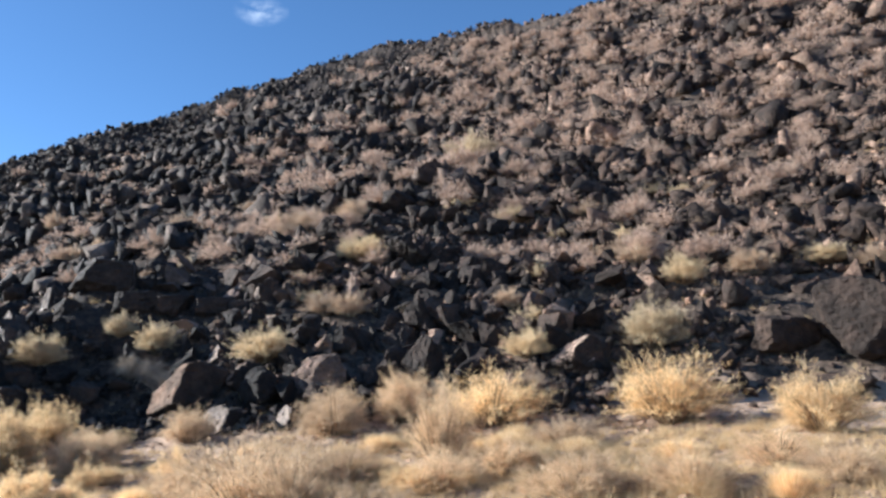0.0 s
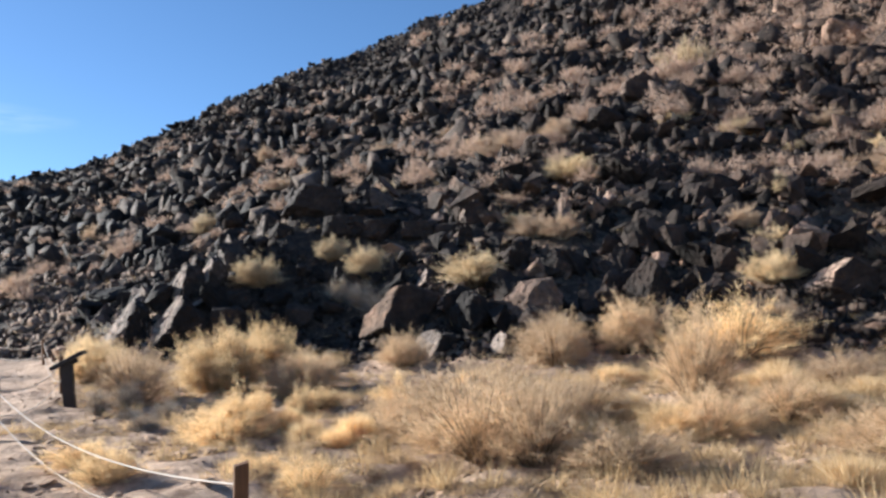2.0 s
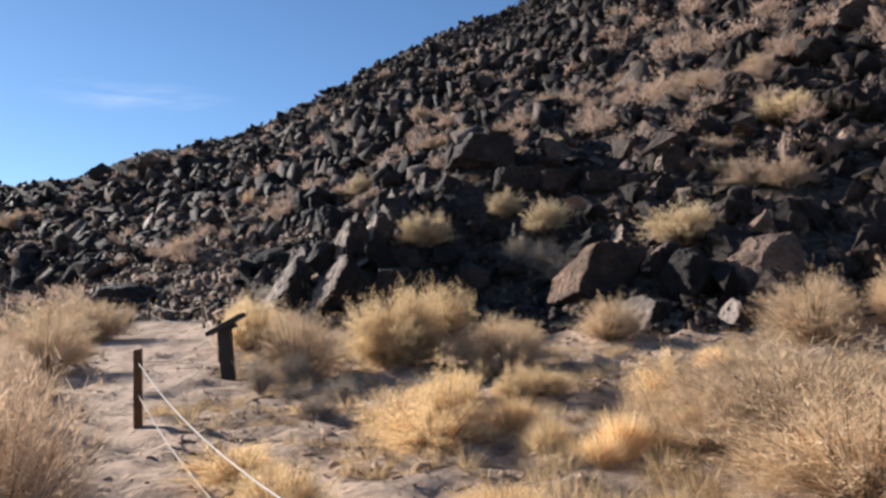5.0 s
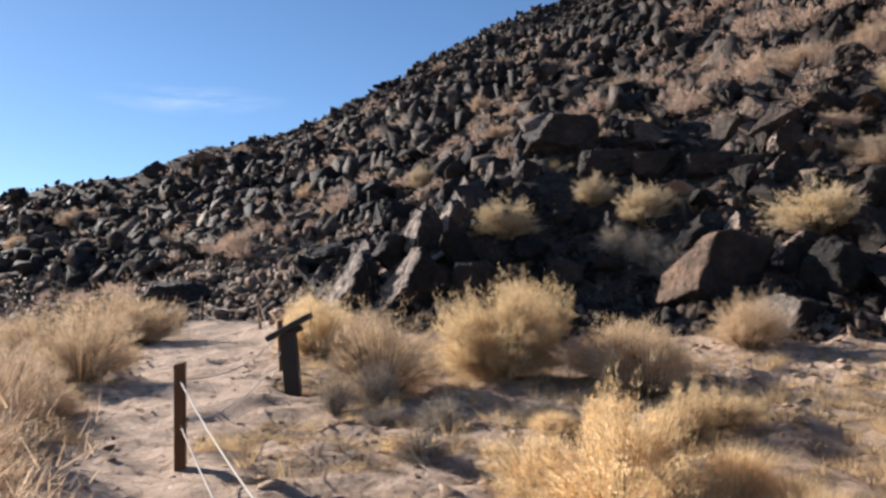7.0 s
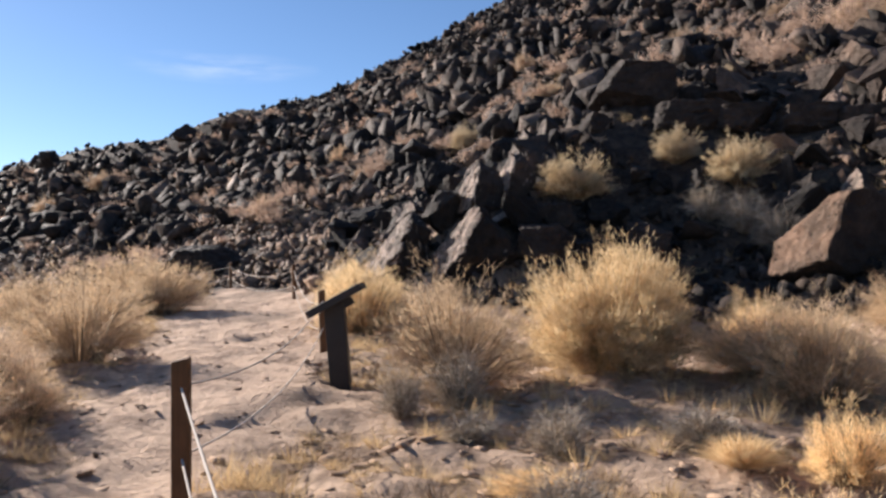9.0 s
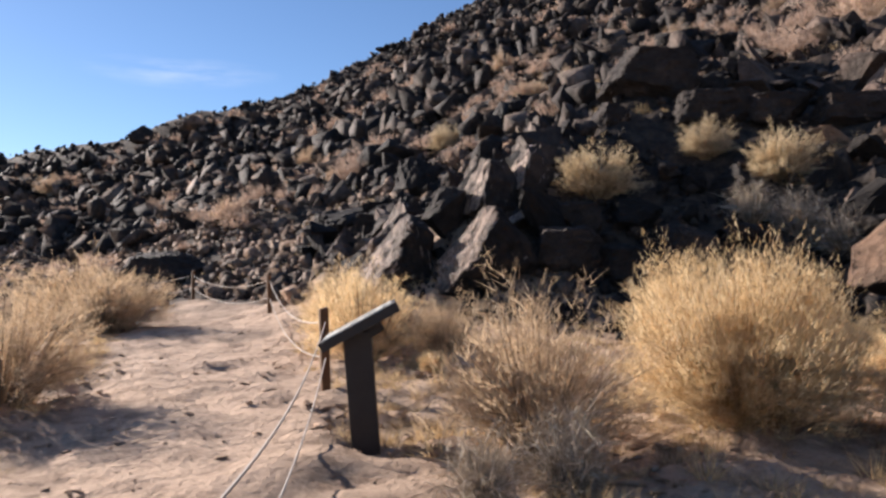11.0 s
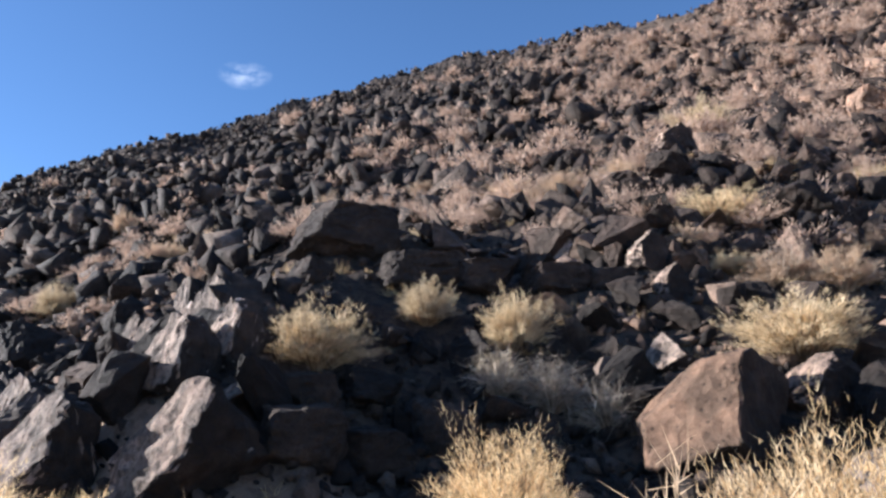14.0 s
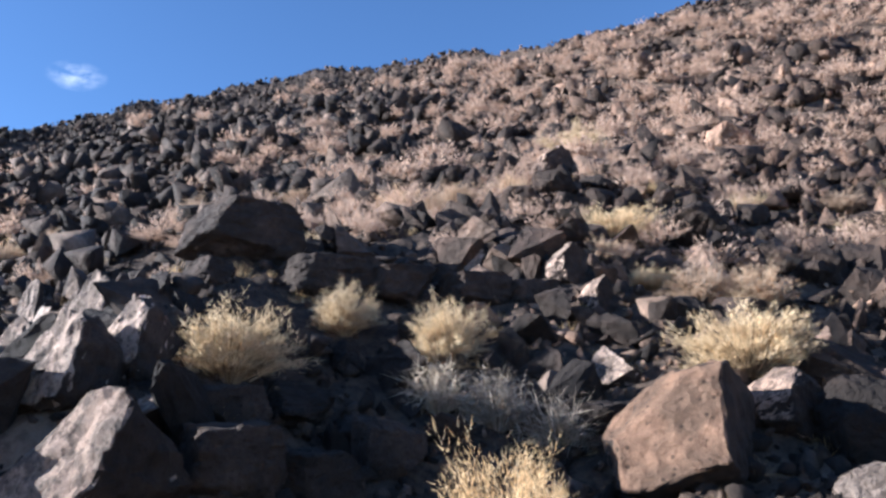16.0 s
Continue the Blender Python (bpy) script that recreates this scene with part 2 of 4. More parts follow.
M_POST = wood_material("stained_timber", (0.055, 0.028, 0.014), (0.20, 0.105, 0.05))
M_ROPE = plain_material("pale_rope", (0.56, 0.49, 0.42), 0.9, 90.0)
M_STEEL = plain_material("dark_brown_steel", (0.035, 0.030, 0.028), 0.5, 12.0)
M_PANEL = plain_material("pale_sign_panel", (0.46, 0.45, 0.40), 0.4, 8.0)
M_INK = plain_material("sign_ink", (0.27, 0.26, 0.23), 0.4, 8.0)
M_PHOTO = plain_material("sign_picture", (0.33, 0.31, 0.27), 0.4, 20.0)

# ---- the lie of the land ----
# terrain: sandy flat, toe of the slope, crest of the lava escarpment
TOE = ((-400, 74), (-120, 44), (-60, 36), (-40, 31), (-27, 27.5), (-18, 21.9), (-13, 20.2), (-9, 20.7), (-3, 21.0), (4, 21.8), (12, 21.2), (20, 18.6), (60, 8), (200, -40))
CREST_Y = ((-400, 110), (-200, 86), (-120, 67), (-85, 62.5), (-64, 73.2), (-41, 85.4), (-15, 99.1), (7, 82.5), (27, 78.3), (60, 64), (200, 2))
CREST_Z = ((-400, 14), (-120, 15.7), (-85, 15.5), (-64, 20.8), (-41, 32.1), (-15, 45), (7, 39.4), (27, 42.6), (60, 43), (200, 42))
def smooth_table(table, x, spread=6.0):
    px, pv = np.array(table, float).T
    return sum(np.interp(x + d * spread, px, pv) for d in (-1, -0.6, -0.2, 0.2, 0.6, 1)) / 6
def lattice(ix, iy, seed):
    n = (ix.astype(np.int64) * 374761393 + iy.astype(np.int64) * 668265263 + seed * 974634777) & 0x7FFFFFFF
    n = ((n ^ (n >> 13)) * 1274126177) & 0x7FFFFFFF
    return ((n ^ (n >> 16)) & 0xFFFF) / 65535.0
def value_noise(x, y, seed=0):
    ix, iy = np.floor(x), np.floor(y)
    fx, fy = x - ix, y - iy
    fx, fy = fx * fx * (3 - 2 * fx), fy * fy * (3 - 2 * fy)
    a, b = lattice(ix, iy, seed), lattice(ix + 1, iy, seed)
    c, d = lattice(ix, iy + 1, seed), lattice(ix + 1, iy + 1, seed)
    return (a * (1 - fx) + b * fx) * (1 - fy) + (c * (1 - fx) + d * fx) * fy - 0.5
def rise(x, y):
    """Share of the way from the toe (0) to the crest (1)."""
    y0, y1 = smooth_table(TOE, x), smooth_table(CREST_Y, x)
    return (y - y0) / (y1 - y0)
def trail(x, y):
    """1 on the sandy trail, 0 off it."""
    cx = np.interp(y, (-30, 4, 8, 12, 15, 20, 25, 30, 40), (16, -1.2, -6.3, -11.0, -14.0, -19.5, -25, -34, -60))
    half = np.interp(y, (0, 10, 13, 18, 24, 29), (0.6, 0.7, 1.2, 2.2, 2.4, -1.5)) + 0.5 * value_noise(x * 0.5, y * 0.5, 9)
    return 1 / (1 + np.exp(np.clip((np.abs(x - cx) - half) * 3.5, -40, 40)))
def height(x, y):
    x, y = np.asarray(x, float), np.asarray(y, float)
    s = rise(x, y)
    top = smooth_table(CREST_Z, x)
    v = np.logaddexp(0, s * 80) / 80
    v = np.where(s > 1, 1 + np.maximum(-0.06, -0.15 * (s - 1)), np.minimum(v, 1.02))
    bow = 0.42 - 0.16 * np.clip((x + 50) / 30, 0, 1)
    hill = top * ((1 - bow) * v + bow * v * v)
    on = np.clip(s * 8, 0, 1)
    far = np.clip((np.hypot(x + 8, y - 10) - 120) / 200, 0, 1)
    flat = 0.02 * np.clip(y - 10, -8, 20) + 0.35 * np.clip((x + 2) / 6, 0, 1) * np.clip((8 - y) / 8, 0, 1) - 0.1 * far
    lumps = 0.16 * value_noise(x * 0.6, y * 0.6, 1) + 0.15 * value_noise(x * 1.7, y * 1.7, 2) + 0.14 * value_noise(x * 3.8, y * 3.8, 3)
    lumps = lumps * (1 - 0.7 * trail(x, y)) + 0.10 * trail(x, y) * value_noise(x * 3.6, y * 3.6, 11)
    crags = 1.6 * value_noise(x * 0.11, y * 0.11, 4) + 0.9 * value_noise(x * 0.33, y * 0.33, 5)
    off = x + 14.9 - 0.1 * (y - 24)
    spur = 1.6 * np.exp(-(off / np.where(off < 0, 3.4, 2.6)) ** 2) * np.clip((y - 21) / 2.4, 0, 1) * np.clip((36 - y) / 6, 0, 1)
    dip = 0.6 * np.exp(-((x + 10.0) / 3.0) ** 2 - ((y - 24.0) / 2.7) ** 2)
    return flat + hill + spur - dip + lumps * (1 + on) + on * crags


def mesh_from(name, verts, faces, mat, smooth=False):
    me = bpy.data.meshes.new(name)
    verts, faces = np.asarray(verts, np.float32), np.asarray(faces, np.int32)
    k = faces.shape[1]
    me.vertices.add(len(verts))
    me.vertices.foreach_set("co", verts.ravel())
    me.loops.add(faces.size)
    me.loops.foreach_set("vertex_index", faces.ravel())
    me.polygons.add(len(faces))
    me.polygons.foreach_set("loop_start", np.arange(0, faces.size, k, dtype=np.int32))
    if smooth:
        me.polygons.foreach_set("use_smooth", np.ones(len(faces), bool))
    me.update(calc_edges=True)
    me.materials.append(mat)
    return me


def axis(near_a, near_b, step, far_a, far_b, growth=1.06):
    mid = list(np.arange(near_a, near_b, step))
    lo, hi, d = [], [], step
    p = near_a
    while p > far_a:
        d *= growth
        p -= d
        lo.append(p)
    d, p = step, mid[-1]
    while p < far_b:
        d *= growth
        p += d
        hi.append(p)
    return np.array(lo[::-1] + mid + hi)


def build_ground():
    xs, ys = axis(-20, 6, 0.14, -3000, 3000, 1.03), axis(4, 23, 0.14, -3000, 3000, 1.03)
    gx, gy = np.meshgrid(xs, ys)
    z = height(gx, gy)
    verts = np.stack([gx, gy, z], -1).reshape(-1, 3)
    i = np.arange(len(ys) * len(xs)).reshape(len(ys), len(xs))
    faces = np.stack([i[:-1, :-1], i[:-1, 1:], i[1:, 1:], i[1:, :-1]], -1).reshape(-1, 4)
    me = mesh_from("ground", verts, faces, M_GROUND, True)
    soil = me.color_attributes.new("soil", "FLOAT_COLOR", "POINT")
    s = np.clip(np.where(gx < -22, rise(gx, gy) * 9 + 1.7, rise(gx, gy) * 30 - 0.1) * (1 - trail(gx, gy)) + value_noise(gx * 0.5, gy * 0.5, 8), 0, 1)
    rgba = np.stack([trail(gx, gy), s, 0 * s, 0 * s + 1], -1).astype(np.float32)
    soil.data.foreach_set("color", rgba.ravel())
    tagged(new("ground", me), "pale sandy ground with clods rising into a rocky slope", "ground", kind="structure")


build_ground()
rng = np.random.default_rng(7)


def place(x, y, sink=0.0):
    return Vector((x, y, float(height(x, y)) - sink))


# ---- rocks ----
def rock_bm(seed, points=15, cuts=(), bevel=0.035, rough=0.0, splits=0, boxy=0.5):
    """An angular block about 1 wide: a hull of scattered points, cut by flat breaks, its edges worn."""
    r = np.random.default_rng(seed)
    p = r.normal(size=(points, 3))
    p /= np.linalg.norm(p, axis=1)[:, None]
    p /= (np.abs(p) ** 3).sum(1)[:, None] ** (boxy / 3)
    p *= r.uniform(0.42, 0.54, (points, 1))
    bm = bmesh.new()
    for q in p:
        bm.verts.new(q)
    out = bmesh.ops.convex_hull(bm, input=bm.verts)
    bmesh.ops.delete(bm, geom=[g for g in out["geom_interior"] if isinstance(g, bmesh.types.BMVert)], context="VERTS")
    for normal, off in cuts:
        nrm = Vector(normal).normalized()
        cut = bmesh.ops.bisect_plane(bm, geom=bm.verts[:] + bm.edges[:] + bm.faces[:], plane_co=nrm * off, plane_no=nrm, clear_outer=True)
        edges = [e for e in cut["geom_cut"] if isinstance(e, bmesh.types.BMEdge)]
        bmesh.ops.holes_fill(bm, edges=edges)
    bmesh.ops.dissolve_limit(bm, angle_limit=radians(9), verts=bm.verts, edges=bm.edges)
    if bevel:
        bmesh.ops.bevel(bm, geom=bm.edges[:], offset=bevel, segments=1, affect="EDGES", profile=0.6)
    bmesh.ops.triangulate(bm, faces=bm.faces)
    if splits:
        for _ in range(splits):
            long = [e for e in bm.edges if e.calc_length() > 0.07]
            bmesh.ops.subdivide_edges(bm, edges=long, cuts=1, use_grid_fill=True)
            bmesh.ops.triangulate(bm, faces=bm.faces)
        off = Vector((seed * 3.1, seed * 1.7, 0))
        for v in bm.verts:
            v.co += noise.noise_vector(v.co * 7 + off) * rough * 0.7 + noise.noise_vector(v.co * 17 + off) * rough * 0.6
    bmesh.ops.recalc_face_normals(bm, faces=bm.faces)
    return bm


def rock_mesh(name, mat, **kw):
    bm = rock_bm(**kw)
    me = bpy.data.meshes.new(name)
    bm.to_mesh(me)
    bm.free()
    me.materials.append(mat)
    return me


def arrays(me):
    v = np.empty(len(me.vertices) * 3, np.float32)
    me.vertices.foreach_get("co", v)
    f = np.empty(len(me.loops), np.int32)
    me.loops.foreach_get("vertex_index", f)
    return v.reshape(-1, 3), f.reshape(-1, 3)


def turns(r, count, tilt):
    """Random turns about z, then leans of up to tilt radians."""
    a, b, c = r.uniform(0, 2 * np.pi, count), r.uniform(-tilt, tilt, count), r.uniform(-tilt, tilt, count)
    ca, sa, cb, sb, cc, sc = np.cos(a), np.sin(a), np.cos(b), np.sin(b), np.cos(c), np.sin(c)
    o, e = np.zeros(count), np.ones(count)
    rz = np.stack([ca, -sa, o, sa, ca, o, o, o, e], -1).reshape(-1, 3, 3)
    rx = np.stack([e, o, o, o, cb, -sb, o, sb, cb], -1).reshape(-1, 3, 3)
    ry = np.stack([cc, o, sc, o, e, o, -sc, o, cc], -1).reshape(-1, 3, 3)
    return ry @ rx @ rz


def joined(name, shapes, pick, rot, scale, where, mat, label, category):
    """Many alike small things as one mesh."""
    vs, fs, n = [], [], 0
    for k, (v, f) in enumerate(shapes):
        sel = np.flatnonzero(pick == k)
        if not len(sel):
            continue
        w = np.einsum("nij,nvj->nvi", rot[sel], v[None] * scale[sel][:, None, :]) + where[sel][:, None, :]
        vs.append(w.reshape(-1, 3))
        fs.append((f[None] + (np.arange(len(sel)) * len(v))[:, None, None]).reshape(-1, 3) + n)
        n += len(sel) * len(v)
    return tagged(new(name, mesh_from(name, np.concatenate(vs), np.concatenate(fs), mat)), label, category, kind="stuff")


BROOM = ((-8.82, 16.2, 2.15, 1.52),)
GOLD = (
    (-10.45, 20.7, 1.8, 1.4),
    (-14.3, 18.4, 1.9, 1.35),
    (-15.6, 19.7, 1.9, 1.35),
    (-17.2, 21.4, 1.4, 0.9),
    (6.10, 20.26, 3.27, 1.85),
    (8.44, 16.80, 2.37, 1.43),
    (1.58, 20.78, 3.57, 1.57),
    (-12.70, 17.65, 0.35, 0.29),
    (-5.2, 11.5, 1.0, 0.82),
    (-6.0, 11.6, 0.9, 0.56),
    (-3.4, 12.75, 0.8, 0.83),
    (-7.78, 18.1, 0.85, 0.8),
    (-4.93, 8.55, 0.9, 0.45),
    (-2.7, 8.7, 0.85, 0.4),
    (-6.10, 13.30, 0.62, 0.54),
    (-5.42, 13.60, 0.60, 0.64),
)
TAN = (
    (-13.75, 19.6, 1.3, 0.95),
    (-16.5, 20.7, 1.9, 1.3),
    (-9.9, 14.8, 1.75, 1.3),
    (0.86, 14.8, 1.6, 1.75),
    (-15.59, 14.06, 2.10, 1.46),
    (-6.66, 16.03, 1.44, 1.00),
    (-25.66, 22.50, 1.58, 0.70),
    (-6.99, 16.54, 1.49, 0.80),
    (-6.26, 20.46, 1.43, 0.91),
    (-0.73, 10.20, 1.35, 1.05),
    (-2.72, 11.55, 0.82, 0.76),
    (-2.59, 21.44, 1.94, 1.16),
    (-0.81, 22.07, 2.11, 1.32),
    (-23.55, 20.21, 3.04, 1.82),
    (-0.88, 21.61, 1.85, 1.31),
    (-2.47, 20.33, 2.20, 1.39),
    (-6.22, 19.94, 1.54, 1.00),
    (-7.15, 16.74, 2.02, 0.81),
    (-2.14, 12.78, 3.05, 1.02),
)
FORE = (
    (-8.9, 8.3, 0.9, 0.4),
    (3.13, 11.45, 1.31, 0.73),
    (4.54, 11.15, 1.60, 0.72),
    (2.07, 13.51, 1.34, 0.67),
    (-1.47, 10.59, 2.19, 0.99),
    (-7.25, 16.59, 1.72, 0.74),
    (0.19, 9.90, 1.56, 0.60),
    (2.96, 11.11, 1.78, 0.62),
    (-3.21, 13.25, 1.01, 0.65),
    (-22.20, 19.96, 2.85, 1.52),
    (-12.61, 11.77, 0.92, 0.57),
    (-20.28, 15.89, 2.32, 1.28),
    (-6.93, 16.80, 1.24, 0.78),
    (-0.77, 13.33, 1.92, 0.86),
    (1.07, 12.14, 1.39, 0.61),
    (6.49, 13.53, 1.60, 0.70),
    (6.51, 10.90, 1.24, 0.66),
    (-3.14, 11.94, 1.22, 0.57),
    (1.19, 12.79, 1.44, 0.64),
    (3.24, 17.10, 1.81, 0.84),
)
DUSTY = (
    (-6.0, 7.2, 1.6, 1.4),
    (-8.0, 8.2, 1.5, 1.25),
    (-9.6, 8.9, 1.5, 1.2),
    (-11.1, 9.95, 1.3, 1.4),
    (-12.0, 10.7, 1.5, 1.1),
    (-13.3, 11.7, 1.6, 1.1),
    (-10.6, 9.4, 1.2, 0.8),
    (-14.8, 12.4, 1.4, 0.8),
)
SLOPE = (
    (-13.35, 24.8, 2, 1.15),
    (-11.68, 27.1, 1.35, 0.95),
    (-10.06, 26.45, 1.45, 1.2),
    (-5.7, 24.75, 2.15, 1.15),
    (-4.05, 33.8, 3, 1.2),
    (2.71, 24.7, 1.65, 1.02),
    (6.69, 25.1, 2.45, 1.6),
    (8.32, 27.8, 1.85, 1.15),
    (-5.31, 29.1, 1.3, 0.55),
    (-27.2, 41.5, 2.1, 1.45),
    (0.6, 49.3, 4.2, 2.1),
    (-12.3, 34.8, 1.6, 0.8),
    (2.38, 38.1, 1.8, 0.95),
)
UPPER = (
    (-4.5, 28.3, 1.8, 1.02),
    (-3.5, 27.9, 1.65, 0.95),
    (-9.3, 39.7, 2.3, 1.3),
    (-7.6, 38.6, 2.3, 1.2),
    (-5.55, 39.4, 2.3, 1.1),
    (-8.5, 37.4, 1.8, 0.9),
    (-16.24, 45.9, 1.9, 1),
    (-13.06, 46.1, 1.6, 0.75),
    (-24.7, 46.3, 2, 1.45),
    (-30.5, 53.8, 1.7, 1.4),
    (-22.7, 45.7, 1.1, 1.2),
    (6.29, 38.6, 2.3, 1),
    (7.33, 32.1, 2.35, 1.05),
    (10.69, 28.05, 1.91, 0.96),
    (-40.6, 47, 2, 1.7),
    (-35.8, 36, 1.8, 1.2),
    (-33.4, 40.9, 1.6, 0.95),
    (-82.6, 55.9, 3.9, 2.4),
    (-85.3, 51.5, 3.3, 2),
    (-17.1, 44.4, 2.1, 1.5),
)
DEAD = (
    (-8.05, 13.43, 0.57, 0.43),
    (-9.75, 13.68, 0.5, 0.55),
    (-7.22, 14.23, 0.7, 0.3),
    (-8.87, 13.46, 0.56, 0.3),
    (-9.6, 25, 1.2, 0.9),
    (-8.75, 24.6, 1.3, 0.95),
    (-10.4, 25.2, 0.95, 0.85),
    (-7.26, 11.9, 0.55, 0.36),
    (-9.4, 14.1, 0.6, 0.6),
)
TUFTS = (
    (-8.41, 20.65, 1.16, 0.50),
    (-5.09, 10.90, 1.57, 0.55),
    (-5.27, 14.08, 1.05, 0.47),
    (-13.06, 18.22, 0.71, 0.29),
    (-5.81, 9.11, 1.04, 0.39),
    (-7.65, 12.35, 0.79, 0.21),
    (-6.73, 13.42, 0.64, 0.22),
    (-1.70, 10.95, 0.99, 0.49),
    (-3.53, 9.12, 1.01, 0.27),
    (0.61, 12.01, 1.07, 0.46),
)

HERO_ROCKS = (
    (-7.34, 22.95, 2.5, 1.95, 0, "rust"),
    (-14.42, 21.95, 1.95, 1.72, 0, "split"),
    (-15, 23.25, 1.15, 1.5, 0, "split"),
    (-14.4, 23.8, 1, 1.25, 14, "split"),
    (-14.2, 22.75, 1.1, 0.72, 0, "tip"),
    (-16.3, 22.2, 1.95, 1.55, 0, "split"),
    (-5.9, 23.5, 1.2, 1.12, 8, "toplit"),
    (-7.55, 25.65, 1.4, 0.85, 0, "spike"),
    (-13.75, 29.4, 2.7, 1.9, 0, "crag"),
    (-14.1, 27.6, 1.05, 0.8, 0, "pale"),
    (-15.7, 26.6, 0.98, 1.3, 0, "slab"),
    (-20.5, 32.8, 1.6, 1.75, 0, "slab"),
    (-19.9, 35.9, 0.8, 1.7, 0, "slab"),
    (-16.1, 24.6, 0.8, 1.25, 0, "slab"),
    (-13, 22.6, 1.32, 1, 0, "block"),
    (-12.2, 23, 1.15, 0.92, 12, "block"),
    (-11.3, 23.9, 0.95, 1, -8, "block"),
    (-13.2, 23.5, 0.95, 0.75, 6, "block"),
    (-12.4, 24.5, 1, 0.78, 30, "lump"),
    (-11.7, 26, 0.75, 0.72, 0, "peak"),
    (-11.9, 28.9, 2.35, 1.2, 0, "block"),
    (-10.4, 28.9, 1.95, 1.1, 9, "block"),
    (-9, 28.8, 1.65, 0.95, -7, "block"),
    (-7.9, 28.9, 1.25, 0.85, 5, "block"),
    (-8.5, 30.9, 0.75, 0.78, 20, "pale"),
    (-6.86, 27.7, 0.82, 0.88, 0, "toplit"),
    (-6.97, 29.1, 0.95, 1.02, 12, "toplit"),
    (-3.47, 41, 1.9, 1.5, 33, "lump"),
    (-1.83, 34.1, 1.15, 1.25, -20, "lump"),
    (-0.87, 33.6, 1.45, 1.12, 0, "toplit"),
    (-6.34, 37.7, 0.8, 0.9, 15, "lump"),
    (-8.0, 24.35, 1.4, 0.8, 0, "block"),
    (-0.62, 24.6, 1.4, 1.5, 0, "split"),
    (4.33, 24.2, 1.75, 1.38, 0, "toplit"),
    (-3.67, 23.8, 1.6, 1.4, 10, "lump"),
    (-5.2, 22.9, 1.3, 1.35, -28, "lump"),
    (-1.9, 33.2, 1.9, 1.65, 25, "lump"),
    (-5.8, 36.8, 1.9, 1.45, -12, "lump"),
    (8.9, 49.2, 2.6, 2, 14, "lump"),
    (-2.2, 44.9, 2.3, 1.65, 0, "toplit"),
    (-5.77, 21.5, 1.5, 0.9, 0, "pale"),
    (-4, 21.6, 0.85, 0.78, 30, "pale"),
    (-18.74, 33.65, 1.21, 1.76, 3, "pale"),
    (-18.2, 24.5, 1.4, 1.4, -18, "lump"),
    (-18.96, 25.9, 1.3, 1.5, 0, "slab"),
    (-17.4, 26.9, 0.9, 1.3, 0, "slab"),
    (-21.44, 35.1, 1.22, 1.57, -39, "lump"),
    (12.49, 23.51, 2.84, 2.66, -33, "lump"),
    (10.23, 24.2, 2.14, 1.34, 20, "block"),
    (10.36, 21.96, 2.44, 0.89, -17, "lump"),
    (-32.79, 29.32, 3.1, 2.2, 0, "block"),
    (-37.31, 50.2, 1, 2.3, 0, "slab"),
    (-31.7, 42.2, 1, 1.5, 0, "slab"),
    (-23.9, 34.14, 1.74, 1.74, -6, "lump"),
    (-31.59, 41.61, 1.89, 1.89, -43, "lump"),
    (-24.27, 30.29, 1.89, 1.37, 10, "lump"),
    (-72.82, 65.02, 2.85, 1.77, -11, "lump"),
    (-78.52, 63.33, 3.27, 2.29, 42, "peak"),
    (-105.8, 62.9, 2.9, 2.6, 10, "lump"),
)
hero_at = [(-15.7, 29.4, 1.3), (-17.6, 29.5, 1.0), (-15.2, 27.9, 0.7), (-9.0, 22.3, 1.0), (-8.9, 23.5, 1.1), (-10.2, 23.5, 1.1), (-9.4, 24.6, 1.0), (-6.6, 21.6, 0.9), (-8.2, 21.1, 1.2), (-9.1, 21.7, 1.0), (-14.4, 20.9, 1.0), (-13.5, 21.3, 0.9), (-16.6, 21.0, 0.9)]  # open ground before the largest boulders

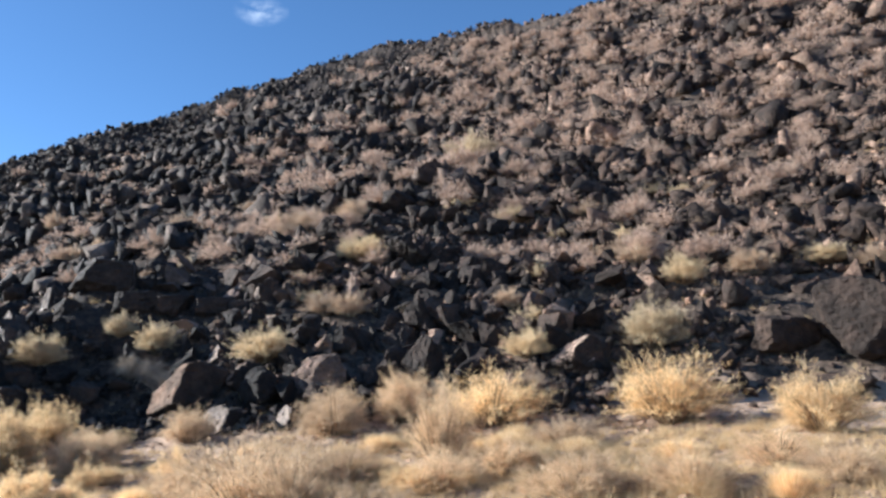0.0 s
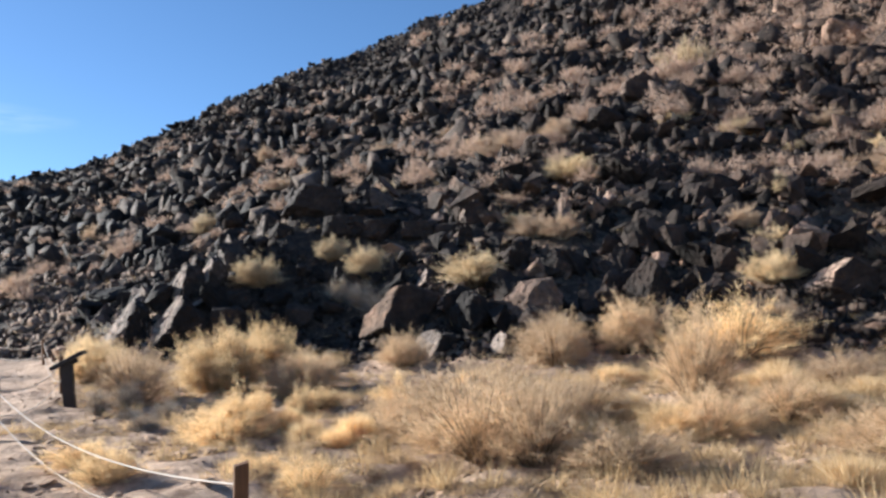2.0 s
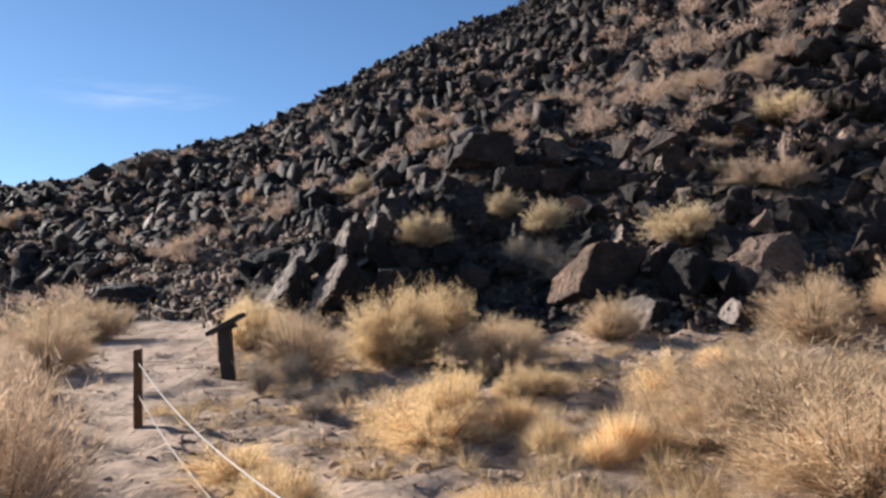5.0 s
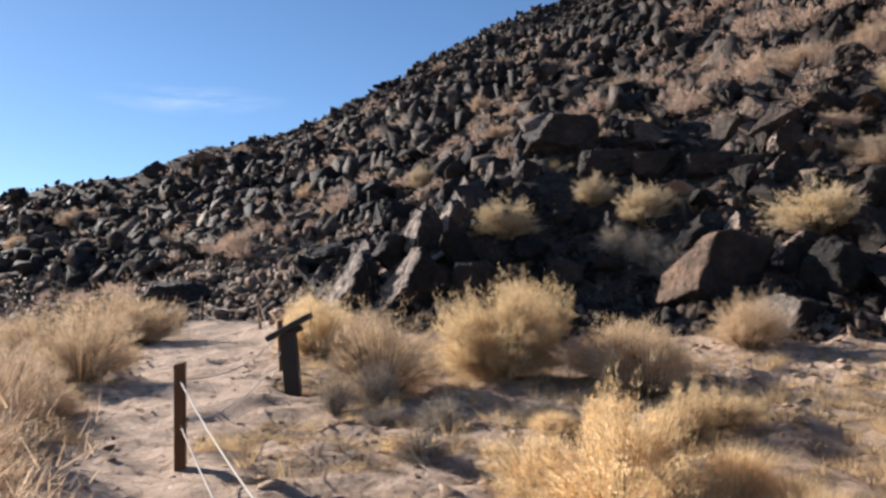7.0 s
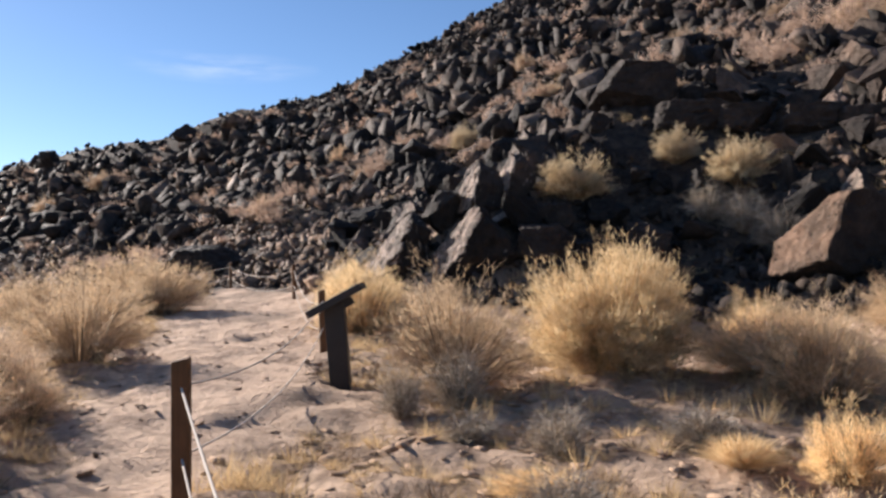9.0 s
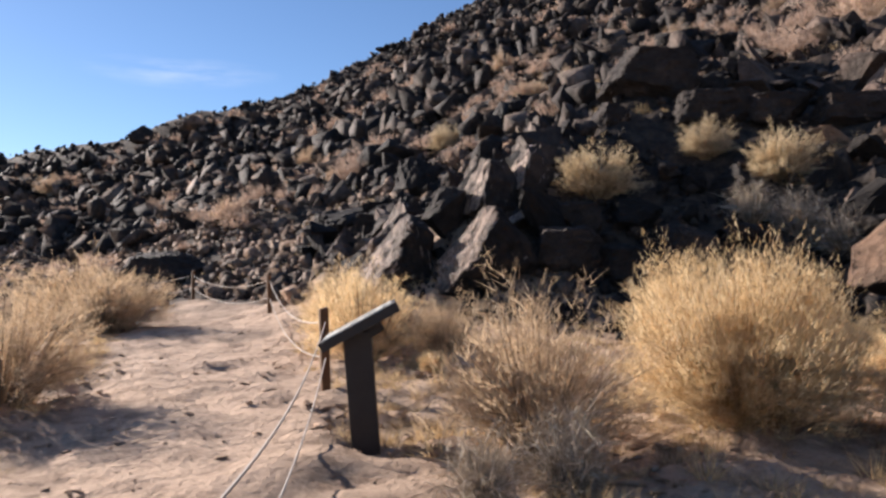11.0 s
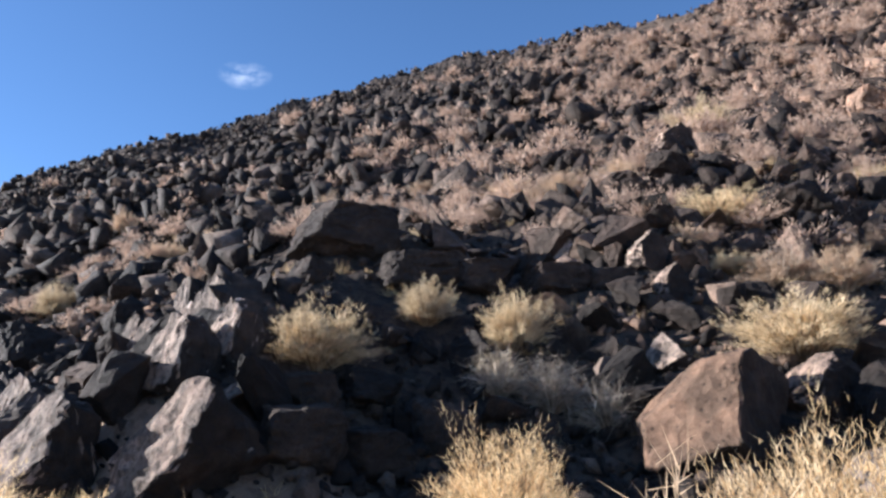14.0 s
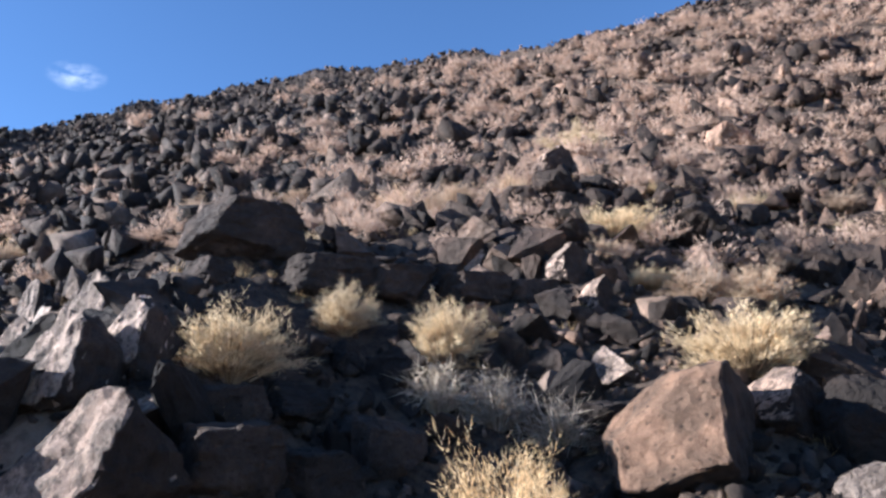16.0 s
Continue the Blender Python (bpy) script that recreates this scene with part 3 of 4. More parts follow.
# how each kind of boulder is broken: the planes that cut it, its stone, which break is coloured as lit, and its lean
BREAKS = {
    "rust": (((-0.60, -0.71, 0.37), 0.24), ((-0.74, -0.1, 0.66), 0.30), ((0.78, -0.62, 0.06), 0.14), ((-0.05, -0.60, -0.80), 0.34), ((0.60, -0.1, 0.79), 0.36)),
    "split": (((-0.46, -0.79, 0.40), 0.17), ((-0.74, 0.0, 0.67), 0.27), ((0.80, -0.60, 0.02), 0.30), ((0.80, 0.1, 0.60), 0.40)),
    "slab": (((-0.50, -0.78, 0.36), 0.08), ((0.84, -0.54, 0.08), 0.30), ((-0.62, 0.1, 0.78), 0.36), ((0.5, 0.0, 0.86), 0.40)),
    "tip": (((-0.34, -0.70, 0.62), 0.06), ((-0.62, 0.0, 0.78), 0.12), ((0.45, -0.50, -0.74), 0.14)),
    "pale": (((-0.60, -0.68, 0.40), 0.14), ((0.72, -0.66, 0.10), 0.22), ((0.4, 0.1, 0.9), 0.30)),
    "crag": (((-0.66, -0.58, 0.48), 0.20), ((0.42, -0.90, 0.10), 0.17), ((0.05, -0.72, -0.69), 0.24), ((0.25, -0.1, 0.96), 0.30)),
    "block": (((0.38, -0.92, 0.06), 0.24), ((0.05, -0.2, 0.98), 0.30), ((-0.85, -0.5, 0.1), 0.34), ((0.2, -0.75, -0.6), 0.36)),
    "toplit": (((-0.62, -0.15, 0.77), 0.26), ((0.55, -0.82, 0.05), 0.22), ((-0.75, -0.62, 0.2), 0.33)),
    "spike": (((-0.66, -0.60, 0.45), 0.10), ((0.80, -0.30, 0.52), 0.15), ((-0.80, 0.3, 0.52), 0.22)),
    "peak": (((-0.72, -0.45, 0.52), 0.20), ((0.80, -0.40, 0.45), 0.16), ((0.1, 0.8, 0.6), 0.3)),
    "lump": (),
}
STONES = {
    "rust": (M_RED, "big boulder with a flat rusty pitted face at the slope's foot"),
    "split": (M_MID, "split grey basalt block with a pitted sunlit face coloured paler"),
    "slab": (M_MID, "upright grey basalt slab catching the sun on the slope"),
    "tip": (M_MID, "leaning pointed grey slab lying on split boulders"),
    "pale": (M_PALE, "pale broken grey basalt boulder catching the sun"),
    "crag": (M_MID, "large dark overhanging basalt crag with one side coloured as sunlit"),
    "block": (M_SHADE, "dark brown basalt block resting among scree"),
    "toplit": (M_MID, "dark basalt boulder with a brown cap coloured as sunlit"),
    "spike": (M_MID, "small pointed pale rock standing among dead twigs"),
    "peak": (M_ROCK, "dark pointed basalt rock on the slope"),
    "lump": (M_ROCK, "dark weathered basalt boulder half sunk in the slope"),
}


def hero_rock(index, x, y, wide, tall, turn, kind):
    mat, label = STONES[kind]
    back_turn = Matrix.Rotation(-radians(turn), 3, "Z")
    cuts = [((-0.3, -0.2, -1), 0.42)]
    cuts += [(back_turn @ Vector(normal), off) for normal, off in BREAKS[kind]]
    r = np.random.default_rng(900 + index)
    for _ in range(5):
        cuts.append((tuple(r.normal(size=3)), r.uniform(0.36, 0.45)))
    me = rock_mesh("boulder", mat, seed=100 + index, points=19, cuts=cuts, bevel=0.012, rough=0.024 if kind == "rust" else 0.044, splits=3, boxy=1.1)
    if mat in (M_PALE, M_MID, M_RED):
        # dark body stands for shaded sides; the sunward break takes the lit colour
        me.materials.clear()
        me.materials.append(M_SHADE)
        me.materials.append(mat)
        lit_side = cuts[1][0].normalized()
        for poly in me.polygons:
            poly.material_index = int(poly.normal.dot(lit_side) > 0.62)
    ob = new("boulder", me)
    lean = 9.0 * math.sin(index * 1.9) if kind in ("pale", "slab", "lump") else 0.0
    ob.matrix_world = Matrix.Translation(place(x, y) + Vector((0, 0, tall * 0.38 - 0.08 * wide))) @ Matrix.Rotation(radians(lean), 4, (0.9, 0.4, 0)) @ Matrix.Rotation(radians(turn), 4, "Z") @ Matrix.Diagonal((wide * 1.12, wide * 1.0, tall * 1.12, 1))
    tagged(ob, label, "boulder", "boulders at the foot of the slope")
    hero_at.append((x, y, wide * 0.5))
    hero_at.append((x + 0.15 * wide, y - 0.55 * wide, wide * 0.42))


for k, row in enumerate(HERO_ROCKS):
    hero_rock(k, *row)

SHAPES = [rock_mesh("rock", M_ROCK, seed=k, points=6 + k % 5, bevel=0.010 + 0.006 * (k % 3), boxy=0.4 + 0.14 * (k % 5)) for k in range(20)]
NEAR_SHAPES = [rock_mesh("rock", M_ROCK, seed=k, points=7 + k % 5, bevel=0.010, boxy=0.4 + 0.14 * (k % 5), rough=0.045, splits=2) for k in range(14)]
SHAPE_ARRAYS = [arrays(me) for me in SHAPES]
FAR_ARRAYS = [arrays(rock_mesh("rock", M_ROCKS, seed=k, points=6 + k % 4, bevel=0.0, boxy=0.4 + 0.14 * (k % 5))) for k in range(20)]
CHIPS = [arrays(rock_mesh("chip", M_ROCKS, seed=60 + k, points=8, bevel=0.0, boxy=0.4)) for k in range(6)]


def clear_of_heroes(x, y, gap):
    keep = np.ones(len(x), bool)
    for hx, hy, hr in hero_at:
        keep &= np.hypot(x - hx, y - hy) > hr * gap
    for rows in (BROOM, GOLD, TAN, SLOPE, UPPER):
        for bx, by, wide, tall in rows:
            keep &= (np.hypot(x - bx, y - by) > wide * 0.42) & (np.hypot(x - bx, y - by + 0.5 * wide) > wide * 0.36)
    return keep


def scatter_rocks(count, x0, x1, y0, y1, low, high, skew, lowest=0.012):
    x, y = rng.uniform(x0, x1, count), rng.uniform(y0, y1, count)
    s = rise(x, y)
    thick = value_noise(x * 0.16, y * 0.16, 21) + 0.6 * value_noise(x * 0.5, y * 0.5, 22)
    keep = (s > np.where(x < -24, 0.14, lowest)) & (s < 1.01) & (thick > np.where(x < -30, -0.75, -0.32) + rng.uniform(-0.15, 0.15, count)) & clear_of_heroes(x, y, 0.95)
    x, y = x[keep], y[keep]
    size = (low + (high - low) * rng.uniform(0, 1, len(x)) ** skew) * np.interp(rise(x, y), (0.7, 0.96), (1.0, 0.5))
    return x, y, size


fields = [scatter_rocks(7600, -34, 26, 19, 48, 0.26, 1.2, 2.3), scatter_rocks(11500, -62, 45, 40, 107, 0.4, 1.9, 2.6),
          scatter_rocks(8600, -135, -34, 28, 90, 0.5, 2.2, 2.2), scatter_rocks(1800, 20, 60, 10, 70, 0.4, 1.6, 2.2)]
crest = scatter_rocks(34000, -70, 45, 58, 104, 0.3, 1.1, 1.8)
fields.append([c[rise(crest[0], crest[1]) > 0.87] for c in crest])  # close-set stones along the skyline
rx, ry, rs = (np.concatenate(c) for c in zip(*fields))
order = np.argsort(np.where((rx > -24) & (rx < 8) & (ry < 34), -rs, 10))
single, rest = order[:280], order[280:]


def rock_scale(size):
    c = len(size)
    return size[:, None] * np.stack([rng.uniform(0.85, 1.6, c), rng.uniform(0.65, 1.2, c), rng.uniform(0.7, 1.6, c)], -1)


def rock_spots(x, y, size):
    return np.stack([x, y, height(x, y) + size * rng.uniform(0.05, 1.0, len(x)) * np.interp(rise(x, y), (0.8, 0.95), (0.45, 0.06))], -1)


sc, sp, ro = rock_scale(rs), rock_spots(rx, ry, rs), turns(rng, len(rx), 0.95)
kinds = rng.integers(0, len(SHAPES), len(rx))
for i in single:
    ob = new("rock", NEAR_SHAPES[kinds[i] % 14])
    ob.matrix_world = Matrix.Translation(sp[i].tolist()) @ Matrix(ro[i].tolist()).to_4x4() @ Matrix.Diagonal((*sc[i].tolist(), 1))
    tagged(ob, "angular dark basalt rock lying on the talus slope", "rock", "rocks on the slope")
close = rest[(ry[rest] < 42) & (np.abs(rx[rest] + 8) < 24)]
rest = rest[~((ry[rest] < 42) & (np.abs(rx[rest] + 8) < 24))]
joined("near_scree", SHAPE_ARRAYS, kinds[close], ro[close], sc[close], sp[close], M_ROCKS, "dark angular basalt rocks piled on the lower slope", "scree")
joined("scree", FAR_ARRAYS, kinds[rest], ro[rest], sc[rest], sp[rest], M_ROCKS, "dark angular basalt rocks covering the whole slope", "scree")


def chips(count, x0, x1, y0, y1, low, high, on_slope, name, label, mat=None):
    x, y = rng.uniform(x0, x1, count), rng.uniform(y0, y1, count)
    s = rise(x, y)
    if on_slope == "east":
        keep = (s > 0.03) & (value_noise(x * 0.35, y * 0.5, 35) + np.clip((x + 5) / 14, -0.35, 0.25) > 0.0)
    elif on_slope is None:
        keep = (np.abs(s - 0.04) < 0.17 + 0.1 * value_noise(x * 0.3, y * 0.3, 33)) & (trail(x, y) < 0.3)
    else:
        keep = (s > 0) if on_slope else (s < 0.05) & (value_noise(x * 0.6, y * 0.6, 31) > -0.1 + 0.3 * trail(x, y))
    x, y = x[keep], y[keep]
    size = low + (high - low) * rng.uniform(0, 1, len(x)) ** 3
    joined(name, CHIPS, rng.integers(0, 6, len(x)), turns(rng, len(x), 1.2), rock_scale(size), np.stack([x, y, height(x, y) + 0.1 * size], -1), mat or M_ROCKS, label, "stones")


chips(11000, -30, 22, 19, 42, 0.07, 0.32, True, "rubble", "small broken basalt stones between the rocks")
chips(3200, -21, 6, 20.6, 24.8, 0.08, 0.45, True, "toe_rubble", "broken basalt rubble along the foot of the slope")
chips(1700, -22, 8, 3, 22, 0.012, 0.06, False, "pebbles", "small brown stones strewn over the sand", M_APRON)

chips(7000, -9, 20, 24, 46, 0.08, 0.42, "east", "brown_rubble", "brown broken stones and grit between the rocks", M_APRON)
chips(15000, -72, -20, 20, 46, 0.12, 0.75, None, "apron_rubble", "brown broken stones along the slope's foot", M_APRON)


def clods(count):
    """Crumbling lumps of sand off the trail."""
    x, y = rng.uniform(-20, 8, count), rng.uniform(4, 21, count)
    keep = (rise(x, y) < 0.02) & ((trail(x, y) < 0.4) | (rng.uniform(0, 1, count) < 0.45)) & (value_noise(x * 0.8, y * 0.8, 61) > -0.12)
    x, y = x[keep], y[keep]
    size = (0.025 + 0.15 * rng.uniform(0, 1, len(x)) ** 2.6) * (1 - 0.45 * trail(x, y))
    scale = rock_scale(size) * [1.3, 1.3, 0.42]
    joined("sand_clods", CHIPS, rng.integers(0, 6, len(x)), turns(rng, len(x), 0.3), scale, np.stack([x, y, height(x, y)], -1), M_CLOD, "crumbly lumps of dry sand beside the trail", "soil")


clods(15000)

# ---- dry shrubs ----
def blades(base, tip, width, r, bend=None):
    """One thin tapering sliver from each base to its tip (two triangles, a little bent)."""
    along = tip - base
    side = np.cross(along, r.normal(size=base.shape))
    side *= width[:, None] / (np.linalg.norm(side, axis=1)[:, None] + 1e-9)
    mid = base + along * 0.55 + (0 if bend is None else bend)
    c = len(base)
    v = np.stack([base - side * 0.5, base + side * 0.5, mid + side * 0.45, mid - side * 0.45, tip], 1).reshape(-1, 3)
    i = np.arange(c)[:, None] * 5
    f = np.concatenate([i + [0, 1, 2], i + [0, 2, 3], i + [3, 2, 4]], 0)
    return v, f


def slivers(base, tip, width, r):
    """One thin triangle from each base to its tip."""
    side = np.cross(tip - base, r.normal(size=base.shape))
    side *= 0.5 * width[:, None] / (np.linalg.norm(side, axis=1)[:, None] + 1e-9)
    v = np.stack([base - side, base + side, tip], 1).reshape(-1, 3)
    return v, np.arange(len(v)).reshape(-1, 3)


def shrub_arrays(seed, stems, twigs, hollow, lift, thin, fuzz, length=0.12):
    """Branching dry shrub, 1 wide and 1 tall: returns woody stems and fine twigs that fill a lobed dome."""
    r = np.random.default_rng(seed)
    az, up = r.uniform(0, 2 * np.pi, stems), np.clip(r.uniform(0.02, 1.0, stems) ** 0.8, 0, 1)
    lobes = 1 + 0.15 * np.sin(az * 3 + seed) + 0.12 * np.sin(az * 5 + 2 * seed) + 0.10 * np.sin(up * 9 + az * 2)
    flat = np.sqrt(1 - up ** 2)
    out = np.stack([np.cos(az), np.sin(az), 0 * az], -1)
    reach = r.uniform(0.66, 1.0, stems) * lobes
    tips = out * (flat * reach * 0.5)[:, None] + np.array([0, 0, 1]) * ((0.10 + 0.82 * up) * reach)[:, None]
    roots = out * r.uniform(0, 0.10, stems)[:, None] - [0, 0, 0.04]
    arch = np.array([0, 0, 1]) * (0.10 * flat)[:, None]
    stem_v, stem_f = blades(roots, tips, np.full(stems, thin * 2.2), r, arch)
    who = r.integers(0, stems, twigs)
    s = hollow + (1.04 - hollow) * r.uniform(0, 1, twigs) ** 0.7
    start = roots[who] + (tips - roots)[who] * s[:, None] + arch[who] * (s * (1 - s) * 3.2)[:, None]
    way = tips[who] - [0, 0, 0.15]
    way /= np.linalg.norm(way, axis=1)[:, None] + 1e-6
    way = way * 0.8 + r.normal(size=(twigs, 3)) * fuzz + [0, 0, lift]
    way /= np.linalg.norm(way, axis=1)[:, None]
    span = length * r.uniform(0.4, 1.5, twigs)
    start = start + r.normal(size=start.shape) * 0.022
    twig_v, twig_f = slivers(start, start + way * span[:, None], thin * r.uniform(0.7, 1.4, twigs), r)
    return (stem_v, stem_f), (twig_v, twig_f)


def tuft_arrays(seed, count, width, flop):
    """A tussock of dry grass, 1 wide and 1 tall."""
    r = np.random.default_rng(seed)
    az, q = r.uniform(0, 2 * np.pi, count), r.uniform(0, 1, count)
    out = np.stack([np.cos(az), np.sin(az), 0 * az], -1)
    base = out * (0.14 * np.sqrt(q))[:, None] - [0, 0, 0.03]
    reach = 0.5 * flop * r.uniform(0.2, 1, count)
    up = np.sqrt(np.clip(1 - (reach / 0.56) ** 2, 0.05, 1)) * r.uniform(0.55, 1.0, count)
    tip = out * reach[:, None] + np.stack([0 * up, 0 * up, up], -1) + r.normal(size=(count, 3)) * [0.10, 0.10, 0.05]
    if count < 200:
        return slivers(base, tip, np.full(count, width), r)
    return blades(base, tip, np.full(count, width), r, np.stack([0 * up, 0 * up, 0.12 * up], -1))


KINDS = {
    "gold": (M_GOLD, M_BARK, [shrub_arrays(200 + k, 260, 14000, 0.35, 0.45, 0.0046, 0.5, 0.06) for k in range(3)], "bushy golden dry shrub with fine straw-like twigs"),
    "broom": (M_GOLD, M_BARK, [shrub_arrays(210 + k, 800, 78000, 0.36, 0.6, 0.0031, 0.42, 0.045) for k in range(1)], "large fluffy golden dry shrub beside the trail"),
    "tan": (M_TAN, M_BARK, [shrub_arrays(220 + k, 220, 10000, 0.38, 0.35, 0.0038, 0.55, 0.085) for k in range(3)], "twiggy tan dry shrub growing from the sand"),
    "dusty": (M_FADED, M_BARK, [shrub_arrays(230 + k, 240, 10000, 0.34, 0.3, 0.0040, 0.6, 0.09) for k in range(3)], "dusty beige twiggy shrub beside the sandy trail"),
    "sage": (M_SAGE, M_BARK, [shrub_arrays(240 + k, 230, 13000, 0.30, 0.40, 0.0062, 0.55, 0.07) for k in range(3)], "pale straw-coloured dry brush between dark rocks"),
    "faded": (M_FADED, M_GREY, [shrub_arrays(260 + k, 180, 8000, 0.28, 0.25, 0.0078, 0.6, 0.08) for k in range(3)], "faded beige dry brush on the rocky slope"),
    "dead": (M_GREY, M_GREY, [shrub_arrays(280 + k, 260, 1500, 0.22, -0.1, 0.0095, 0.9, 0.30) for k in range(2)], "tangle of grey dead twigs over rocks"),
}
SHRUB_MESHES = {}
for kind, (leaf, bark, versions, label) in KINDS.items():
    SHRUB_MESHES[kind] = [(mesh_from("woody_base", *a, bark), mesh_from("foliage", *b, leaf)) for a, b in versions]
TUSSOCKS = [mesh_from("grass_tussock", *tuft_arrays(300 + k, 1900, 0.0052, 1.1), M_GOLD) for k in range(3)]


def shrub(kind, x, y, wide, tall, k):
    stems, twigs = SHRUB_MESHES[kind][k % len(SHRUB_MESHES[kind])]
    ob = new("dry_shrub")
    ob.empty_display_size = 0.2
    ob.matrix_world = Matrix.Translation(place(x, y, 0.02)) @ Matrix.Rotation(k * 2.4, 4, "Z") @ Matrix.Diagonal((wide, wide, tall, 1))
    for name, me in (("woody_base", stems), ("foliage", twigs)):
        new(name, me).parent = ob
    tagged(ob, KINDS[kind][3], "shrub", "dry shrubs")


def tussock(x, y, wide, tall, k):
    ob = new("grass_tussock", TUSSOCKS[k % 3])
    ob.matrix_world = Matrix.Translation(place(x, y, 0.02)) @ Matrix.Rotation(k * 1.7, 4, "Z") @ Matrix.Diagonal((wide, wide, tall, 1))
    tagged(ob, "low tussock of bent golden dry grass on sand", "grass", "grass tussocks")


for kind, rows in (("broom", BROOM), ("gold", GOLD), ("tan", TAN), ("tan", FORE), ("dusty", DUSTY), ("sage", SLOPE), ("faded", UPPER), ("dead", DEAD)):
    for k, (x, y, wide, tall) in enumerate(rows):
        shrub(kind, x, y, wide, tall, k)
for k, (x, y, wide, tall) in enumerate(TUFTS):
    if wide > 0.75:
        shrub("gold", x, y, wide * 0.9, tall, k)
    else:
        tussock(x, y, wide, tall, k)

low = np.random.default_rng(78)
for k in range(26):
    # straggling grass clumps over the flat before the slope
    x, y = low.uniform(-4.2, 6.5), low.uniform(9.5, 18.5)
    if trail(x, y) < 0.2 and math.hypot(x + 5.4, y - 7) > 2.5:
        wide = low.uniform(0.6, 1.3)
        tussock(x, y, wide, wide * low.uniform(0.34, 0.55), k)

for k in range(7):
    # golden clumps on the bank beyond the rope
    x, y = low.uniform(-6.4, -2.6), low.uniform(10.6, 15.2)
    wide = low.uniform(0.4, 0.85)
    tussock(x, y, wide, wide * low.uniform(0.5, 0.75), k)

wild = np.random.default_rng(77)
for k in range(34):
    # small shrubs in the gaps of the lower slope
    x, y = wild.uniform(-19, 9), wild.uniform(24, 37)
    if all(math.hypot(x - hx, y - hy) > hr + 0.4 for hx, hy, hr in hero_at):
        wide = wild.uniform(0.6, 1.3)
        shrub(("faded", "sage", "faded")[k % 3], x, y, wide, wide * wild.uniform(0.5, 0.75), k)

for k in range(32):
    # low straggling brush on the browner east of the slope
    x, y = wild.uniform(-5, 15), wild.uniform(22.5, 42)
    if all(math.hypot(x - hx, y - hy) > hr + 0.5 for hx, hy, hr in hero_at):
        wide = wild.uniform(0.9, 1.9)
        shrub(("faded", "faded", "sage")[k % 3], x, y, wide, wide * wild.uniform(0.36, 0.55), k)

CLUMPS = [shrub_arrays(400 + k, 80, 950, 0.30, 0.5, 0.0180, 0.45, 0.11)[1] for k in range(5)]
WISPS = [tuft_arrays(420 + k, 60, 0.014, 1.35) for k in range(4)]


def brush(name, count, x0, x1, y0, y1, low, high, chance, shapes, mat, label, lowest=0.03):
    x, y = rng.uniform(x0, x1, count), rng.uniform(y0, y1, count)
    s = rise(x, y)
    keep = (s > lowest) & (s < 0.90) & (value_noise(x * 0.14, y * 0.14, 41) + chance(x, y, s) > rng.uniform(-0.25, 0.45, count))
    x, y = x[keep], y[keep]
    c = len(x)
    size = rng.uniform(low, high, c)
    scale = np.stack([size, size, size * rng.uniform(0.42, 0.66, c)], -1)
    return joined(name, shapes, rng.integers(0, len(shapes), c), turns(rng, c, 0.1), scale, np.stack([x, y, height(x, y) + 0.22], -1), mat, label, "brush")


FAR_CLUMPS = [shrub_arrays(410 + k, 60, 340, 0.30, 0.5, 0.040, 0.45, 0.13)[1] for k in range(5)]
brush("hillside_brush", 900, -60, 45, 29, 48, 0.9, 2.3, lambda x, y, s: np.clip((x + 8) / 34, -0.25, 0.36) - 0.05, CLUMPS, M_PINK, "faded beige brush scattered between the rocks")
brush("upper_brush", 3300, -60, 45, 46, 105, 0.9, 2.4, lambda x, y, s: np.clip((x + 8) / 26, -0.30, 0.5) + 0.06 * s, FAR_CLUMPS, M_PINK, "faded beige brush high on the rocky slope")
brush("far_brush", 700, -135, -40, 30, 72, 0.9, 2.2, lambda x, y, s: 0.18 - 0.2 * s, FAR_CLUMPS, M_PINK, "far faded brush on the lower ridge", -0.02)


def litter(name, count, x0, x1, y0, y1, low, high, slope, label, mat=None, flat=1.0):
    x, y = rng.uniform(x0, x1, count), rng.uniform(y0, y1, count)
    s = rise(x, y)
    patch = value_noise(x * 0.45, y * 0.45, 51) + 0.5 * value_noise(x * 1.6, y * 1.6, 52)
    keep = (s > 0) if slope else (s < 0.06) & (patch > -0.12 + 0.9 * trail(x, y))
    keep &= patch > -0.1
    x, y = x[keep], y[keep]
    c = len(x)
    size = rng.uniform(low, high, c)
    scale = np.stack([size * 1.3, size * 1.3, size * rng.uniform(0.4, 0.9, c) * flat], -1)
    joined(name, WISPS, rng.integers(0, 4, c), turns(rng, c, 0.2), scale, np.stack([x, y, height(x, y)], -1), mat or M_LITTER, label, "grass")


litter("dry_grass", 6500, -24, 14, 3, 21.5, 0.12, 0.42, False, "sparse low dry grass over the sandy flat")
litter("tall_dry_grass", 1300, -3.8, 9, 7.5, 18.5, 0.25, 0.6, False, "taller straw-coloured dry grass on the flat")
litter("dead_twigs", 1500, -12, 4, 8, 17, 0.15, 0.42, False, "grey-brown dead twigs littering the sandy bank", M_BARK, 0.55)
litter("slope_grass", 3600, -40, 22, 19, 50, 0.18, 0.5, True, "dry grass growing in gaps between the rocks")


# ---- posts, ropes and the sign ----
def part(name, bm, mat, parent=None, label=""):
    me = bpy.data.meshes.new(name)
    bm.to_mesh(me)
    bm.free()
    me.materials.append(mat)
    ob = new(name, me)
    if parent:
        ob.parent = parent
    if label:
        ob["label"] = label
    return ob


